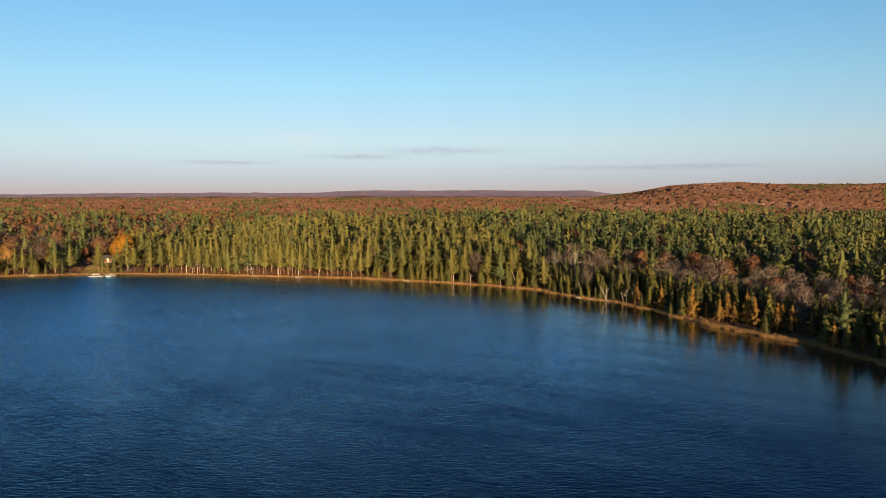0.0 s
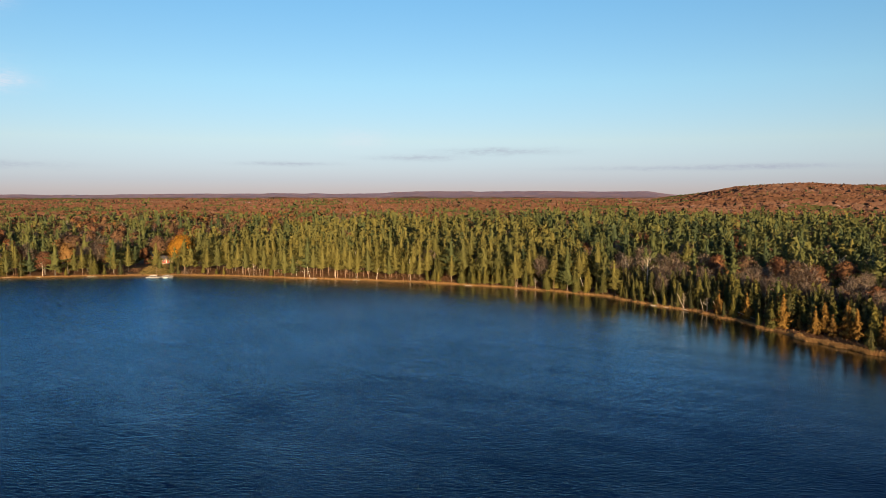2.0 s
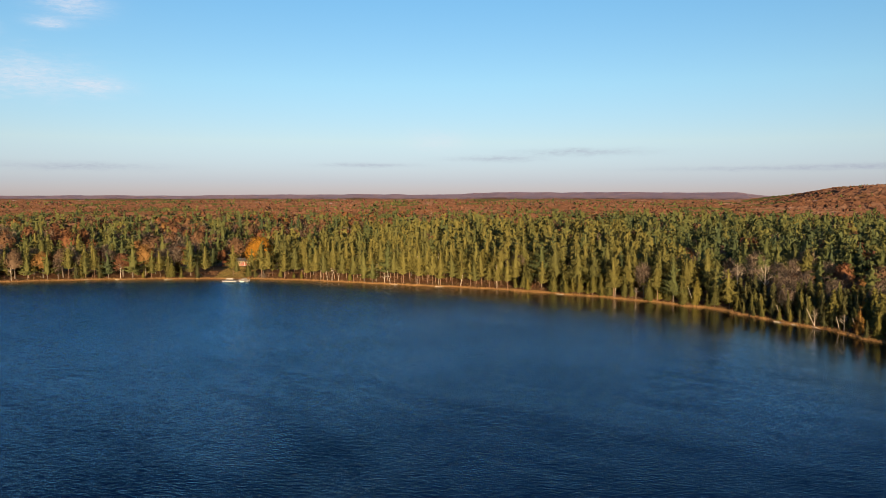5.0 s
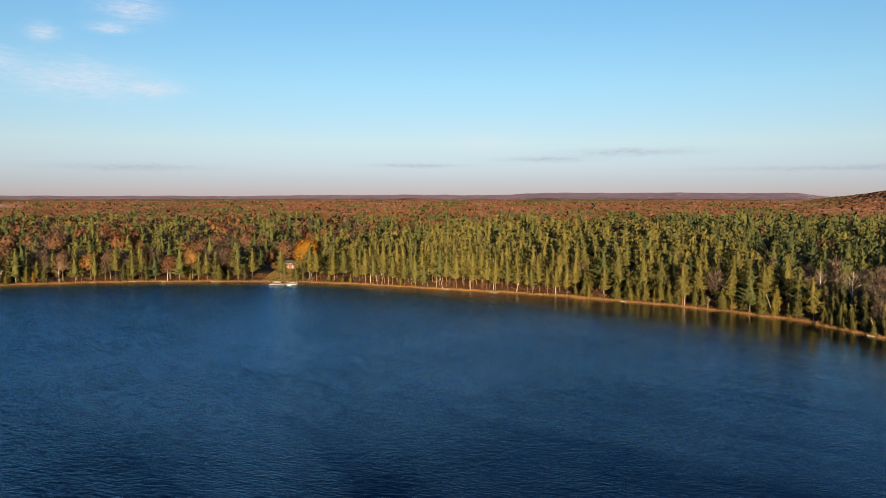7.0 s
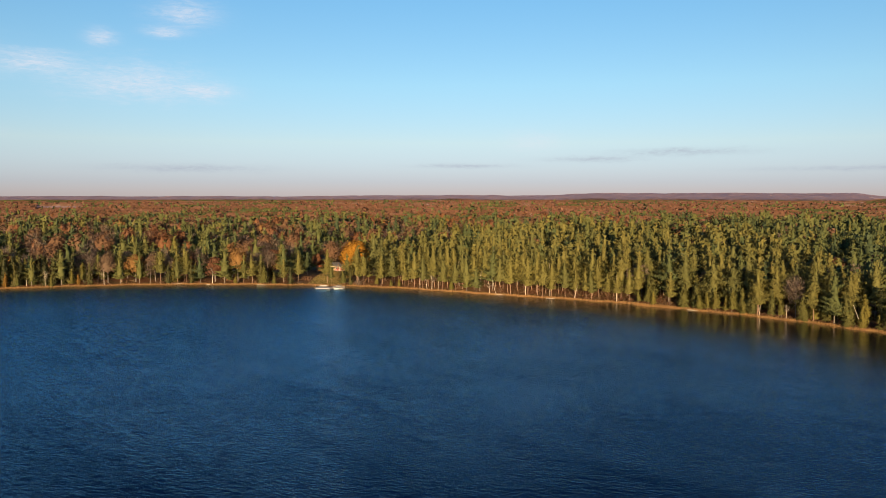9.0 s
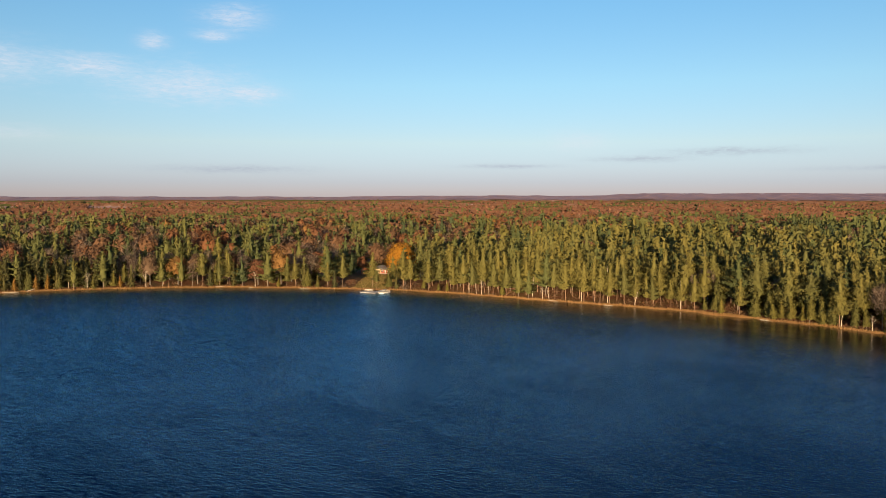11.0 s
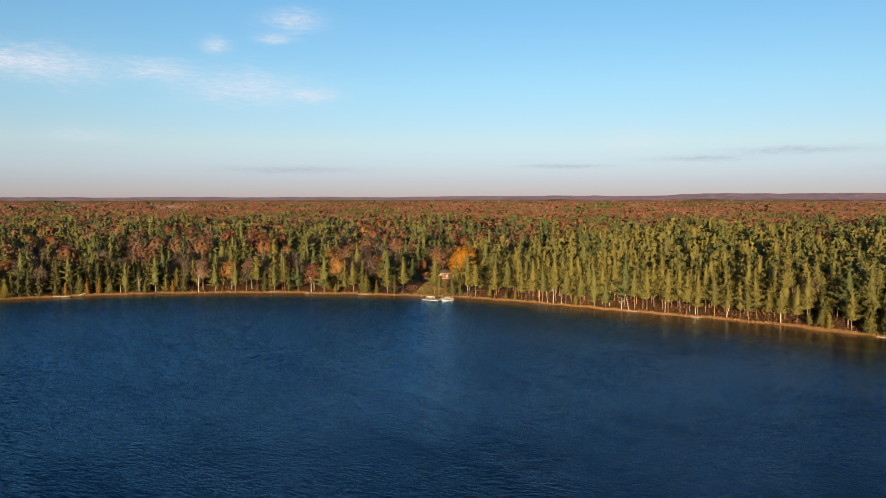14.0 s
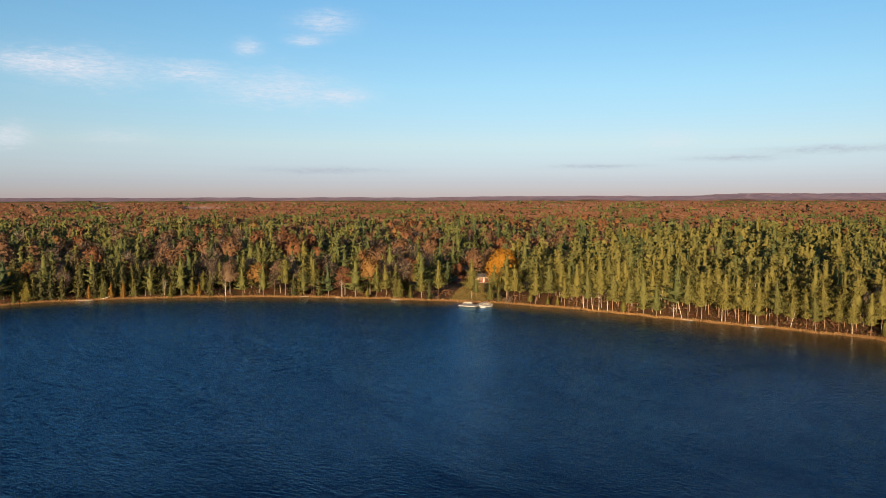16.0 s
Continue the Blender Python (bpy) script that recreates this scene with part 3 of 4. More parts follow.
class Spots:
    """Keeps trees from standing inside one another."""

    def __init__(self, cell=8.0):
        self.cell, self.held = cell, {}

    def free(self, x, y, gap):
        cx, cy = int(x // self.cell), int(y // self.cell)
        for a in (cx - 1, cx, cx + 1):
            for b in (cy - 1, cy, cy + 1):
                for px, py, pg in self.held.get((a, b), ()):
                    if (px - x) ** 2 + (py - y) ** 2 < (0.5 * (gap + pg)) ** 2:
                        return False
        self.held.setdefault((cx, cy), []).append((x, y, gap))
        return True


spots = Spots()
models, counts = {}, {}


def plant(kind, x, y, high, rng, lean=0.0, lean_way=0.0):
    """A tree of its own, as a copy of one of the kind's models."""
    if kind not in models:
        models[kind] = [tree_model(kind, 100 + 17 * n + len(kind), NEAR_LEAVES[kind]) for n in range(5 if kind != "maple" else 1)]
    z = float(land(np.array(x), np.array(y)))
    used = counts.get(kind, 0)
    counts[kind] = used + 1
    scale = high / HEIGHT[kind]
    girth = scale * rng.uniform(0.88, 1.12)
    m = (Matrix.Translation((x, y, z - 0.05)) @ Matrix.Rotation(lean, 4, Vector((-math.sin(lean_way), math.cos(lean_way), 0)))
         @ Matrix.Rotation(rng.uniform(0, 6.28), 4, "Z") @ Matrix.Diagonal((girth, girth, scale, 1)))
    if used < len(models[kind]):
        models[kind][used].matrix_basis = m
        return models[kind][used]
    source = models[kind][rng.randint(len(models[kind]))]
    return copy_thing(source, m @ Matrix.Diagonal((1 / source.scale.x, 1 / source.scale.y, 1 / source.scale.z, 1)))


NEAR_LEAVES = {"red_pine": 2200, "white_pine": 3000, "cedar": 1400, "spruce": 800, "larch": 1300, "oak": 3000, "maple": 9000, "twig": 1100, "birch": 150}


def choose(rng, table):
    pick = rng.uniform(0, sum(w for _, w, _, _ in table))
    for kind, w, a, b in table:
        pick -= w
        if pick <= 0:
            return kind, rng.uniform(a, b)
    return table[-1][0], table[-1][2]


def shore_mix(x, y, s):
    """What grows near the water: kind, share, lowest and greatest height."""
    if x > 47:
        if s < 4:
            return [("cedar", 4, 4, 8.5), ("spruce", 4, 4, 9), ("larch", 0.8 if 80 < x < 112 and y < 300 else 0.3, 6, 11), ("birch", 0.3, 4, 7)]
        if s < 18:
            return [("cedar", 5, 7, 12.5), ("spruce", 5, 7, 12.5), ("larch", 0.3, 8, 11), ("twig", 0.6, 9, 12), ("white_pine", 0.5, 12, 17)]
        return [("spruce", 6, 8, 12), ("cedar", 3, 7, 11), ("twig", 2.6, 10, 14), ("oak", 0.8, 10, 13), ("white_pine", 0.7, 15, 20)]
    if x > -45:
        if s < 5:
            return [("cedar", 6, 5, 11), ("red_pine", 3, 13, 18), ("white_pine", 1.5, 14, 19), ("birch", 0.2, 5, 8)]
        return [("red_pine", 4, 16, 21), ("white_pine", 4, 17, 23), ("cedar", 3, 9, 13), ("twig", 0.7, 12, 16), ("oak", 0.6, 11, 15)]
    if x > -176:
        if s < 4:
            return [("red_pine", 5, 11, 18), ("white_pine", 1.5, 10, 17), ("cedar", 1.8, 3, 7), ("birch", 0.15, 5, 8)]
        return [("red_pine", 10, 15, 20), ("white_pine", 1.8, 15, 21), ("oak", 0.5, 12, 16)]
    if x > -300:
        if s < 4:
            return [("red_pine", 2.4, 12, 18), ("cedar", 1.6, 4, 9), ("white_pine", 2.2, 12, 19), ("birch", 0.2, 6, 9), ("twig", 0.6, 9, 14), ("spruce", 0.9, 6, 12)]
        return [("red_pine", 1.8, 13, 18), ("white_pine", 3.2, 14, 21), ("oak", 3.6, 13, 18), ("twig", 2.4, 12, 17), ("cedar", 1.0, 8, 13)]
    if s < 4:
        return [("cedar", 2, 5, 11), ("larch", 1.0, 4, 9), ("spruce", 1.6, 8, 14), ("white_pine", 1.6, 12, 18), ("birch", 0.4, 6, 9)]
    return [("spruce", 2.5, 11, 16), ("white_pine", 2.5, 14, 20), ("cedar", 2, 9, 13), ("oak", 1.6, 11, 15), ("twig", 1.0, 11, 15), ("larch", 0.4, 9, 12)]


def inner_mix(x, y, s):
    """What grows farther in, by stretch of the woods; hardwoods stand in groups."""
    patch = float(wave(x, y, 11, 170)) * 30
    r, az = math.hypot(x, y), math.degrees(math.atan2(x, y))
    leafy = 3.6 if float(wave(x, y, 41, 95)) > 0.1 else 0.2
    if y < 181:
        return [("spruce", 5, 5, 9), ("cedar", 3, 5, 8.5), ("white_pine", 0.3, 10, 14)]
    if az > 10 and r > 1450:
        return [("oak", 8, 11, 14), ("white_pine", 0.5, 12, 15), ("twig", 2.2 if r < 1850 else 0.8, 11, 14)]
    if r > 1050:
        green = 0.4 + 1.6 * (float(wave(x, y, 12, 420)) > 0.4)
        return [("oak", 5, 11, 15), ("white_pine", green * 1.5, 14, 18), ("twig", 1.6, 11, 14)]
    if x > 20 + patch:
        if s < 85 and x > 40:
            return [("twig", 6, 10, 14), ("oak", 1.8 * leafy, 10, 14), ("white_pine", 0.9, 16, 21), ("spruce", 1.2, 8, 11)]
        return [("white_pine", 8, 16, 22), ("red_pine", 0.7, 16, 20), ("oak", 1.4 * leafy, 12, 16), ("twig", 0.5 * leafy, 12, 15)]
    if x > -185 + patch and s < 330 + patch:
        return [("red_pine", 9, 16, 21), ("white_pine", 2.4, 16, 22), ("oak", 0.9 * leafy, 12, 16), ("twig", 0.3 * leafy, 12, 15)]
    if s < 300:
        return [("oak", 5.0 * leafy, 13, 19), ("white_pine", 4.0, 14, 21), ("red_pine", 0.5, 14, 18), ("twig", 3.0 * leafy, 13, 17), ("spruce", 0.6, 10, 15)]
    return [("oak", 5.5 * leafy, 13, 18), ("white_pine", 3.6, 14, 20), ("red_pine", 0.4, 14, 18), ("twig", 1.8 * leafy, 12, 16)]


rng = np.random.RandomState(7)
# the marked trees round the cabin's clearing and along the shore
MARKED = [("white_pine", -178.6, 438.0, 17.5), ("red_pine", -190.6, 426.6, 16.0), ("red_pine", -187.6, 424.6, 9.0), ("red_pine", -183.5, 434.4, 13.0),
          ("red_pine", -170.5, 431.0, 11.0), ("maple", -188.6, 457.0, 19.6), ("oak", -217.5, 470.0, 11.0),
          ("larch", 82.8, 291.5, 9.5), ("larch", 88.8, 273.5, 11.5), ("larch", 93.0, 271.0, 5.0), ("larch", 95.0, 263.5, 9.0), ("larch", 97.5, 263.0, 10.0),
          ("larch", 98.5, 259.5, 7.0), ("larch", 101.5, 256.5, 11.0), ("larch", 102.5, 252.0, 9.5), ("larch", 106.0, 243.0, 9.0), ("larch", 109.5, 240.5, 8.5),
          ("larch", 113.5, 236.0, 9.5), ("larch", 117.5, 214.0, 7.0), ("white_pine", 116.8, 223.5, 18.0), ("larch", -357.5, 334.0, 4.5), ("larch", -354.5, 336.5, 5.0),
          ("larch", -354.5, 341.0, 9.0), ("larch", -353.8, 345.5, 4.0),
                    ("birch", 64.0, 374.0, 15.5), ("birch", 57.0, 392.0, 14.0), ("birch", 148.9, 374.9, 15.5), ("birch", 160.5, 372.0, 15.0), ("birch", 199.0, 352.0, 15.0), ("birch", -300.3, 388.0, 8.0), ("birch", -133.5, 418.8, 7.0)]
for kind, x, y, high in MARKED:
    spots.free(x, y, 11.0 if kind == "maple" else 4.0)
    if kind in ("larch", "birch") and x > 0:
        for d in (3.5, 7.0, 10.5) if kind == "larch" else (4, 8, 12, 16, 20):
            fx, fy = x - d * x / math.hypot(x, y), y - d * y / math.hypot(x, y)
            spots.held.setdefault((int(fx // 8), int(fy // 8)), []).append((fx, fy, 4.0))
    plant(kind, x, y, high, rng)

extra = {}
# open sight from the lake to the cabin and the maple
for from_x, from_y, reach in ((-217.0, 470.0, 48), (-213.0, 471.0, 48), (-197.0, 455.0, 30), (-189.0, 452.0, 24), (-180.5, 455.0, 30)):
    for d, (way_x, way_y) in itertools.product(range(0, reach, 4), ((0.42, -0.91), (0.225, -0.974)) if from_x < -210 else ((0.42, -0.91),)):
        px, py = from_x + way_x * d, from_y + way_y * d
        spots.held.setdefault((int(px // 8), int(py // 8)), []).append((px, py, 6.5))
GAP = {"red_pine": 4.7, "white_pine": 7.4, "cedar": 3.8, "spruce": 3.0, "larch": 3.4, "oak": 6.5, "twig": 5.0, "birch": 3.4}
LIMIT = {"red_pine": 298, "white_pine": 280, "cedar": 290, "spruce": 260, "larch": 60, "oak": 160, "twig": 200, "birch": 30}
for lo, hi, tries in ((1.2, 4.0, 1700), (4.0, 10.0, 2800), (10.0, 22.0, 4600), (22.0, 34.0, 4200)):
    for _ in range(tries):
        q, s = rng.uniform(math.radians(-4), math.radians(147)), rng.uniform(lo, hi)
        r = float(shore_radius(q)) + s
        x, y = CENTRE[0] + r * math.cos(q), CENTRE[1] + r * math.sin(q)
        if float(lawn_distance(np.array(x), np.array(y))) < 1.0 or near_cabin(x, y):
            continue
        if x < -176 and s < 10 and rng.uniform() < 0.45:
            continue
        kind, high = choose(rng, shore_mix(x, y, s))
        if kind == "twig" and float(lawn_distance(np.array(x), np.array(y))) < 14:
            kind = "red_pine"
        if not spots.free(x, y, GAP[kind] * (0.8 if s < 4 else 1.0)):
            continue
        if counts.get(kind, 0) >= LIMIT[kind]:
            extra.setdefault(kind, []).append((x, y, high))
        else:
            leaning = abs(rng.normal(0, 0.05)) + (0.12 if kind == "cedar" and s < 2.2 and rng.uniform() < 0.35 else 0)
            plant(kind, x, y, high, rng, leaning, q + math.pi + rng.normal(0, 0.5))

# the woods behind, joined kind by kind
WOODS, POLES = {}, []


def add_woods(kind, xs, ys, highs, rng, n, variants=14, far=False):
    """Copies of a few crowns of n leaf clumps, turned and sized, for the joined woods."""
    xs, ys, highs = np.array(xs), np.array(ys), np.array(highs)
    zs = land(xs, ys)
    base = [crown_of(kind, rng, float(HEIGHT[kind]), n) for _ in range(variants)]
    POLES.append(np.stack([xs, ys, zs, highs], -1))
    which = rng.randint(0, variants, len(xs))
    for k in range(variants):
        m = which == k
        if not m.any():
            continue
        q, s = rng.uniform(0, 6.28, m.sum()), highs[m] / HEIGHT[kind]
        wide = s * rng.uniform(0.85, 1.2, m.sum())
        v, lit = base[k]
        c, d = np.cos(q)[:, None], np.sin(q)[:, None]
        out = np.stack([(v[:, 0] * c - v[:, 1] * d) * wide[:, None] + xs[m][:, None], (v[:, 0] * d + v[:, 1] * c) * wide[:, None] + ys[m][:, None],
                        v[:, 2] * s[:, None] + zs[m][:, None]], -1)
        facing = np.stack([lit[:, 0] * c - lit[:, 1] * d, lit[:, 0] * d + lit[:, 1] * c, lit[:, 2] + 0 * c], -1)
        tints = np.clip(0.50 + 0.10 * wave(xs[m], ys[m], 51, 260) + rng.normal(0, 0.035, m.sum()), 0.3, 0.75) if far and kind == "oak" else rng.uniform(0, 1, m.sum())
        WOODS.setdefault("canopy" if far and kind == "oak" else kind, []).append((out.reshape(-1, 3), np.repeat(tints, len(v)), facing.reshape(-1, 3)))


SPACE = {"red_pine": 0.84, "white_pine": 1.15, "oak": 1.35, "twig": 1.05, "spruce": 0.6, "cedar": 0.6}
LEAFAGE = {"red_pine": 0.6, "white_pine": 1.0, "oak": 1.1, "twig": 0.8, "spruce": 0.6, "cedar": 0.6}


def scatter(lo, hi, gap, clumps, bearing_lo, bearing_hi, widen=1.0, south=False):
    """Trees between two distances from the water, about gap metres apart."""
    found = {}
    area = 0.5 * math.radians(bearing_hi - bearing_lo) * ((hi + 350) ** 2 - (lo + 250) ** 2)
    held = Spots(max(8.0, gap * 1.3))
    for _ in range(int(area / gap ** 2 * (3.2 if hi < 400 else 1.8))):
        r = math.sqrt(rng.uniform((lo + (110 if south else 150)) ** 2, (hi + 420) ** 2))
        q = radians(rng.uniform(bearing_lo, bearing_hi))
        x, y = r * math.sin(q), r * math.cos(q)
        dx, dy = x - CENTRE[0], y - CENTRE[1]
        s = math.hypot(dx, dy) - float(np.interp(math.atan2(dy, dx), _ang, _rad, period=2 * math.pi))
        if not lo <= s < hi or (s < 34 and not south) or near_cabin(x, y) or float(lawn_distance(np.array(x), np.array(y))) < 1.0 or r > 4950:
            continue
        if in_field(math.degrees(math.atan2(x, y)), r):
            continue
        if south != (y < 181 and x > 0):
            continue
        kind, high = choose(rng, inner_mix(x, y, s))
        if held.free(x, y, gap * SPACE[kind]):
            found.setdefault(kind, []).append((x, y, high * rng.choice((0.80, 0.93, 1.0, 1.07, 1.18), p=(0.16, 0.26, 0.32, 0.2, 0.06))))
    for kind, rows in found.items():
        xs, ys, hs = zip(*rows)
        add_woods(kind, xs, ys, np.array(hs) * widen, rng, int(clumps * LEAFAGE[kind]), far=lo > 500)


for kind, rows in extra.items():
    add_woods(kind, *zip(*rows), rng, 700 if kind != "twig" else 250)
scatter(8, 90, 5.0, 84, 30, 92, 1.0, True)
scatter(34, 110, 6.2, 780, -62, 48)
scatter(110, 330, 7.4, 300, -62, 44)
scatter(330, 860, 8.8, 74, -62, 40)
scatter(860, 1300, 11.0, 24, -62, 38)
scatter(1300, 2300, 14.5, 14, -62, 38)
WOOD_LABEL = {"red_pine": "dense stand of olive red pines", "white_pine": "dark green white pines in the woods", "oak": "rust-red autumn hardwoods",
              "twig": "leafless grey-brown hardwoods", "spruce": "dark spruces of the woods", "cedar": "yellow-green cedars of the woods", "canopy": "far rust-brown hardwoods"}
for kind, rows in WOODS.items():
    v, tints, facing = (np.concatenate(column) for column in zip(*rows))
    me = mesh_from(kind + "_woods", v, tris(v), joined_leaf[kind], tints, normals=facing)
    tagged(new(kind + "_woods", me), WOOD_LABEL.get(kind, "woods"), "woods", kind="stuff")

# the closed canopy far off, out to the ridge on the horizon; haze is painted into its tones
steps = np.geomspace(780, 4950, 135)
far_r = np.stack([steps[:-1], steps[:-1] + 0.22 * np.diff(steps)], -1).ravel()
far_a = np.radians(np.linspace(-64, 44, 520))
fr, fa = np.meshgrid(far_r, far_a, indexing="ij")
rng = np.random.RandomState(9)
fr = fr * (1 + rng.uniform(-0.0008, 0.0008, fr.shape))
fa = fa + rng.uniform(-0.4, 0.4, fa.shape) * (far_a[1] - far_a[0])
fx, fy = fr * np.sin(fa), fr * np.cos(fa)
lumps = rng.uniform(0, 1, fx.shape)
tall = 10.5 * smooth(fr, 780, 900) * (1 - 0.72 * smooth(fr, 3200, 4000)) 
crest = (np.arange(len(far_r)) % 2 == 1)[:, None]
fz = land(fx, fy) + tall * np.where(crest, 0.70 + 0.5 * lumps, 0.30 + 0.25 * lumps) - 3 * (1 - smooth(fr, 780, 900))
deg = np.degrees(fa)
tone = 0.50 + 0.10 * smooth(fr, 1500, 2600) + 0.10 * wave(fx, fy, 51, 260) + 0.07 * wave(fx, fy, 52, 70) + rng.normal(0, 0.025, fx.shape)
tone = np.where(wave(fx, fy, 12, 420) > 0.62, 0.14 + 0.08 * rng.normal(size=fx.shape), tone)
near_green = (wave(fx, fy, 13, 120) + 0.4 * wave(fx, fy, 14, 45) > 0.25 + 0.9 * smooth(fr, 1000, 1900)) & (deg < 30)
tone = np.where(near_green, 0.10 + 0.06 * rng.normal(size=fx.shape), tone)
tone = np.where((deg > 11) & (fr > 1350) & (fr < 1800), tone + 0.08, tone)
tone = np.where((fr > 2900) & (fr < 3500) & (wave(fx, fy, 53, 900) > 0.3) & (deg < 14), 0.20 + 0.05 * rng.normal(size=fx.shape), tone)
# painted haze: tones fade to pale mauve from 3500 m outward
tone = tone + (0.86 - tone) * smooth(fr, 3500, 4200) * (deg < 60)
field = in_field(deg, fr)
tone = np.where(field, 0.79 + 0.02 * rng.normal(size=fx.shape), tone)
fz = np.where(field, land(fx, fy) + 0.5 * (fz - land(fx, fy)), fz)
n_a = len(far_a)
cell = (np.arange(len(far_r) - 1)[:, None] * n_a + np.arange(n_a - 1)[None]).ravel()
far_f = np.concatenate([np.stack([cell, cell + 1, cell + n_a + 1], -1), np.stack([cell, cell + n_a + 1, cell + n_a], -1)])[:, ::-1]
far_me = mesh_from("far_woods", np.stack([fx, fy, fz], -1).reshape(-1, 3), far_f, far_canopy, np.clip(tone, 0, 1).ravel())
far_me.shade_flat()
tagged(new("far_woods", far_me), "distant rust autumn woods with mauve haze painted on toward the horizon", "woods", kind="stuff")

poles = np.concatenate(POLES)
q = np.arange(3) * 2.094
foot = poles[:, None, :3] + 0.008 * poles[:, 3, None, None] * np.stack([np.cos(q), np.sin(q), 0 * q], -1)[None]
tip = poles[:, :3] + np.array((0, 0, 1)) * poles[:, 3:] * 0.9
pole_v = np.concatenate([foot, tip[:, None]], 1).reshape(-1, 3)
pole_f = (np.arange(len(poles)) * 4)[:, None, None] + np.array([(0, 1, 3), (1, 2, 3), (2, 0, 3)])[None]
tagged(new("woods_trunks", mesh_from("woods_trunks", pole_v, pole_f.reshape(-1, 3), grey_bark)), "trunks of the woods behind the shore", "woods", kind="stuff")


# ---- the shore: reeds, brush, fallen wood ----
def blades(name, places, rng, low, tall, wide, mat, label, splay=0.35):
    """Upright blades or stems at the places given, joined."""
    x, y = places
    a = np.stack([x, y, land(x, y) - 0.05], -1)
    b = a + np.stack([rng.normal(0, splay, len(x)), rng.normal(0, splay, len(x)), np.ones(len(x))], -1) * rng.uniform(low, tall, len(x))[:, None]
    v = slivers(rng, a, b, wide)
    return tagged(new(name, mesh_from(name, v, tris(v), mat, np.repeat(rng.uniform(0, 1, len(x)), 3))), label, "plants", kind="stuff")


def along_shore(rng, n, q0, q1, s0, s1):
    q, s = rng.uniform(radians(q0), radians(q1), n), rng.uniform(s0, s1, n)
    r = shore_radius(q) + s
    return CENTRE[0] + r * np.cos(q), CENTRE[1] + r * np.sin(q)


REED = [(0.0, (0.30, 0.165, 0.062)), (0.5, (0.38, 0.225, 0.088)), (1.0, (0.22, 0.115, 0.045))]
BRUSH = [(0.0, (0.105, 0.048, 0.028)), (0.5, (0.135, 0.064, 0.032)), (0.8, (0.10, 0.070, 0.036)), (1.0, (0.165, 0.082, 0.034))]
reed_mat, brush_mat = foliage("dry_reeds", REED, False), foliage("shore_brush_leaves", BRUSH, False)
rng = np.random.RandomState(21)
blades("shore_grass", along_shore(rng, 26000, -6, 148, -0.2, 1.7), rng, 0.25, 0.75, 0.07, reed_mat, "dry golden grass along the water's edge")
blades("reeds", along_shore(rng, 14000, 0, 24, -1.0, 1.2), rng, 0.6, 1.3, 0.07, reed_mat, "tall golden reeds standing in the shallows")
blades("reed_tuft", along_shore(rng, 2500, 67, 71, -1.2, 1.0), rng, 0.5, 1.0, 0.07, reed_mat, "pale reeds standing in the shallows")

GRASS = [(0.0, (0.17, 0.14, 0.035)), (0.5, (0.25, 0.18, 0.055)), (1.0, (0.31, 0.185, 0.07))]
k = rng.uniform(0, 1, 15000)
x, y = LAWN_A[0] + (LAWN_B - LAWN_A)[0] * k + rng.uniform(-10, 10, 15000), LAWN_A[1] + (LAWN_B - LAWN_A)[1] * k + rng.uniform(-6, 6, 15000)
keep = (lawn_distance(x, y) < 0.8) & (inland(x, y) > 2) & (np.hypot(x + 206, y - 482) > 7)
blades("lawn_grass", (x[keep], y[keep]), rng, 0.08, 0.24, 0.09, foliage("lawn_grass_blades", GRASS, False), "short sunlit lawn grass turning yellow", 0.5)

x, y = along_shore(rng, 30000, -6, 148, 1.6, 24)
keep = (lawn_distance(x, y) > 0.5) & (np.hypot(x + 206, y - 482) > 9)
x, y = x[keep], y[keep]
h = rng.uniform(0.10, 0.48, len(x)) * (1 + (wave(x, y, 31, 18) > 0.3))
v, lit = leaves(rng, np.stack([x, y, land(x, y) + h * 0.6], -1), np.tile((0, -0.5, 0.7), (len(x), 1)), h * 0.6, 0.6)
tagged(new("shore_brush", mesh_from("shore_brush", v, tris(v), brush_mat, np.repeat(rng.uniform(0, 1, len(x)), 3))), "low rusty brush on the bank", "plants", kind="stuff")


def bush(x, y, wide, tall, seed, mat, label):
    r = np.random.RandomState(seed)
    base = new("bush")
    base.matrix_basis = pose(x, y, float(land(np.array(x), np.array(y))) - 0.05, 0, 0, seed * 40)
    wood = [tube([(0, 0, 0), (math.cos(k * 1.05) * wide * 0.3, math.sin(k * 1.05) * wide * 0.3, tall * 0.5), (math.cos(k * 1.05) * wide * 0.45, math.sin(k * 1.05) * wide * 0.45, tall * 0.8)],
                 [0.06, 0.04, 0.01], 4) for k in range(6)]
    part("stems", mesh_from("stems", *joined(wood), grey_bark), base)
    v, lit = twiggy(r, tall, 700, -0.1, wide * 0.5, 0.035)
    part("foliage", mesh_from("foliage", v, tris(v), mat, normals=lit), base)
    return tagged(base, label, "bush")


bush(-172.3, 422.6, 5.0, 3.2, 3, single_leaf["twig"], "leafless grey bush hanging over the water")
bush(-203.5, 421.0, 4.0, 1.6, 4, single_leaf["oak"], "low russet bush beside the lawn")
bush(-207.5, 423.0, 4.0, 1.8, 5, single_leaf["oak"], "low russet bush beside the lawn")


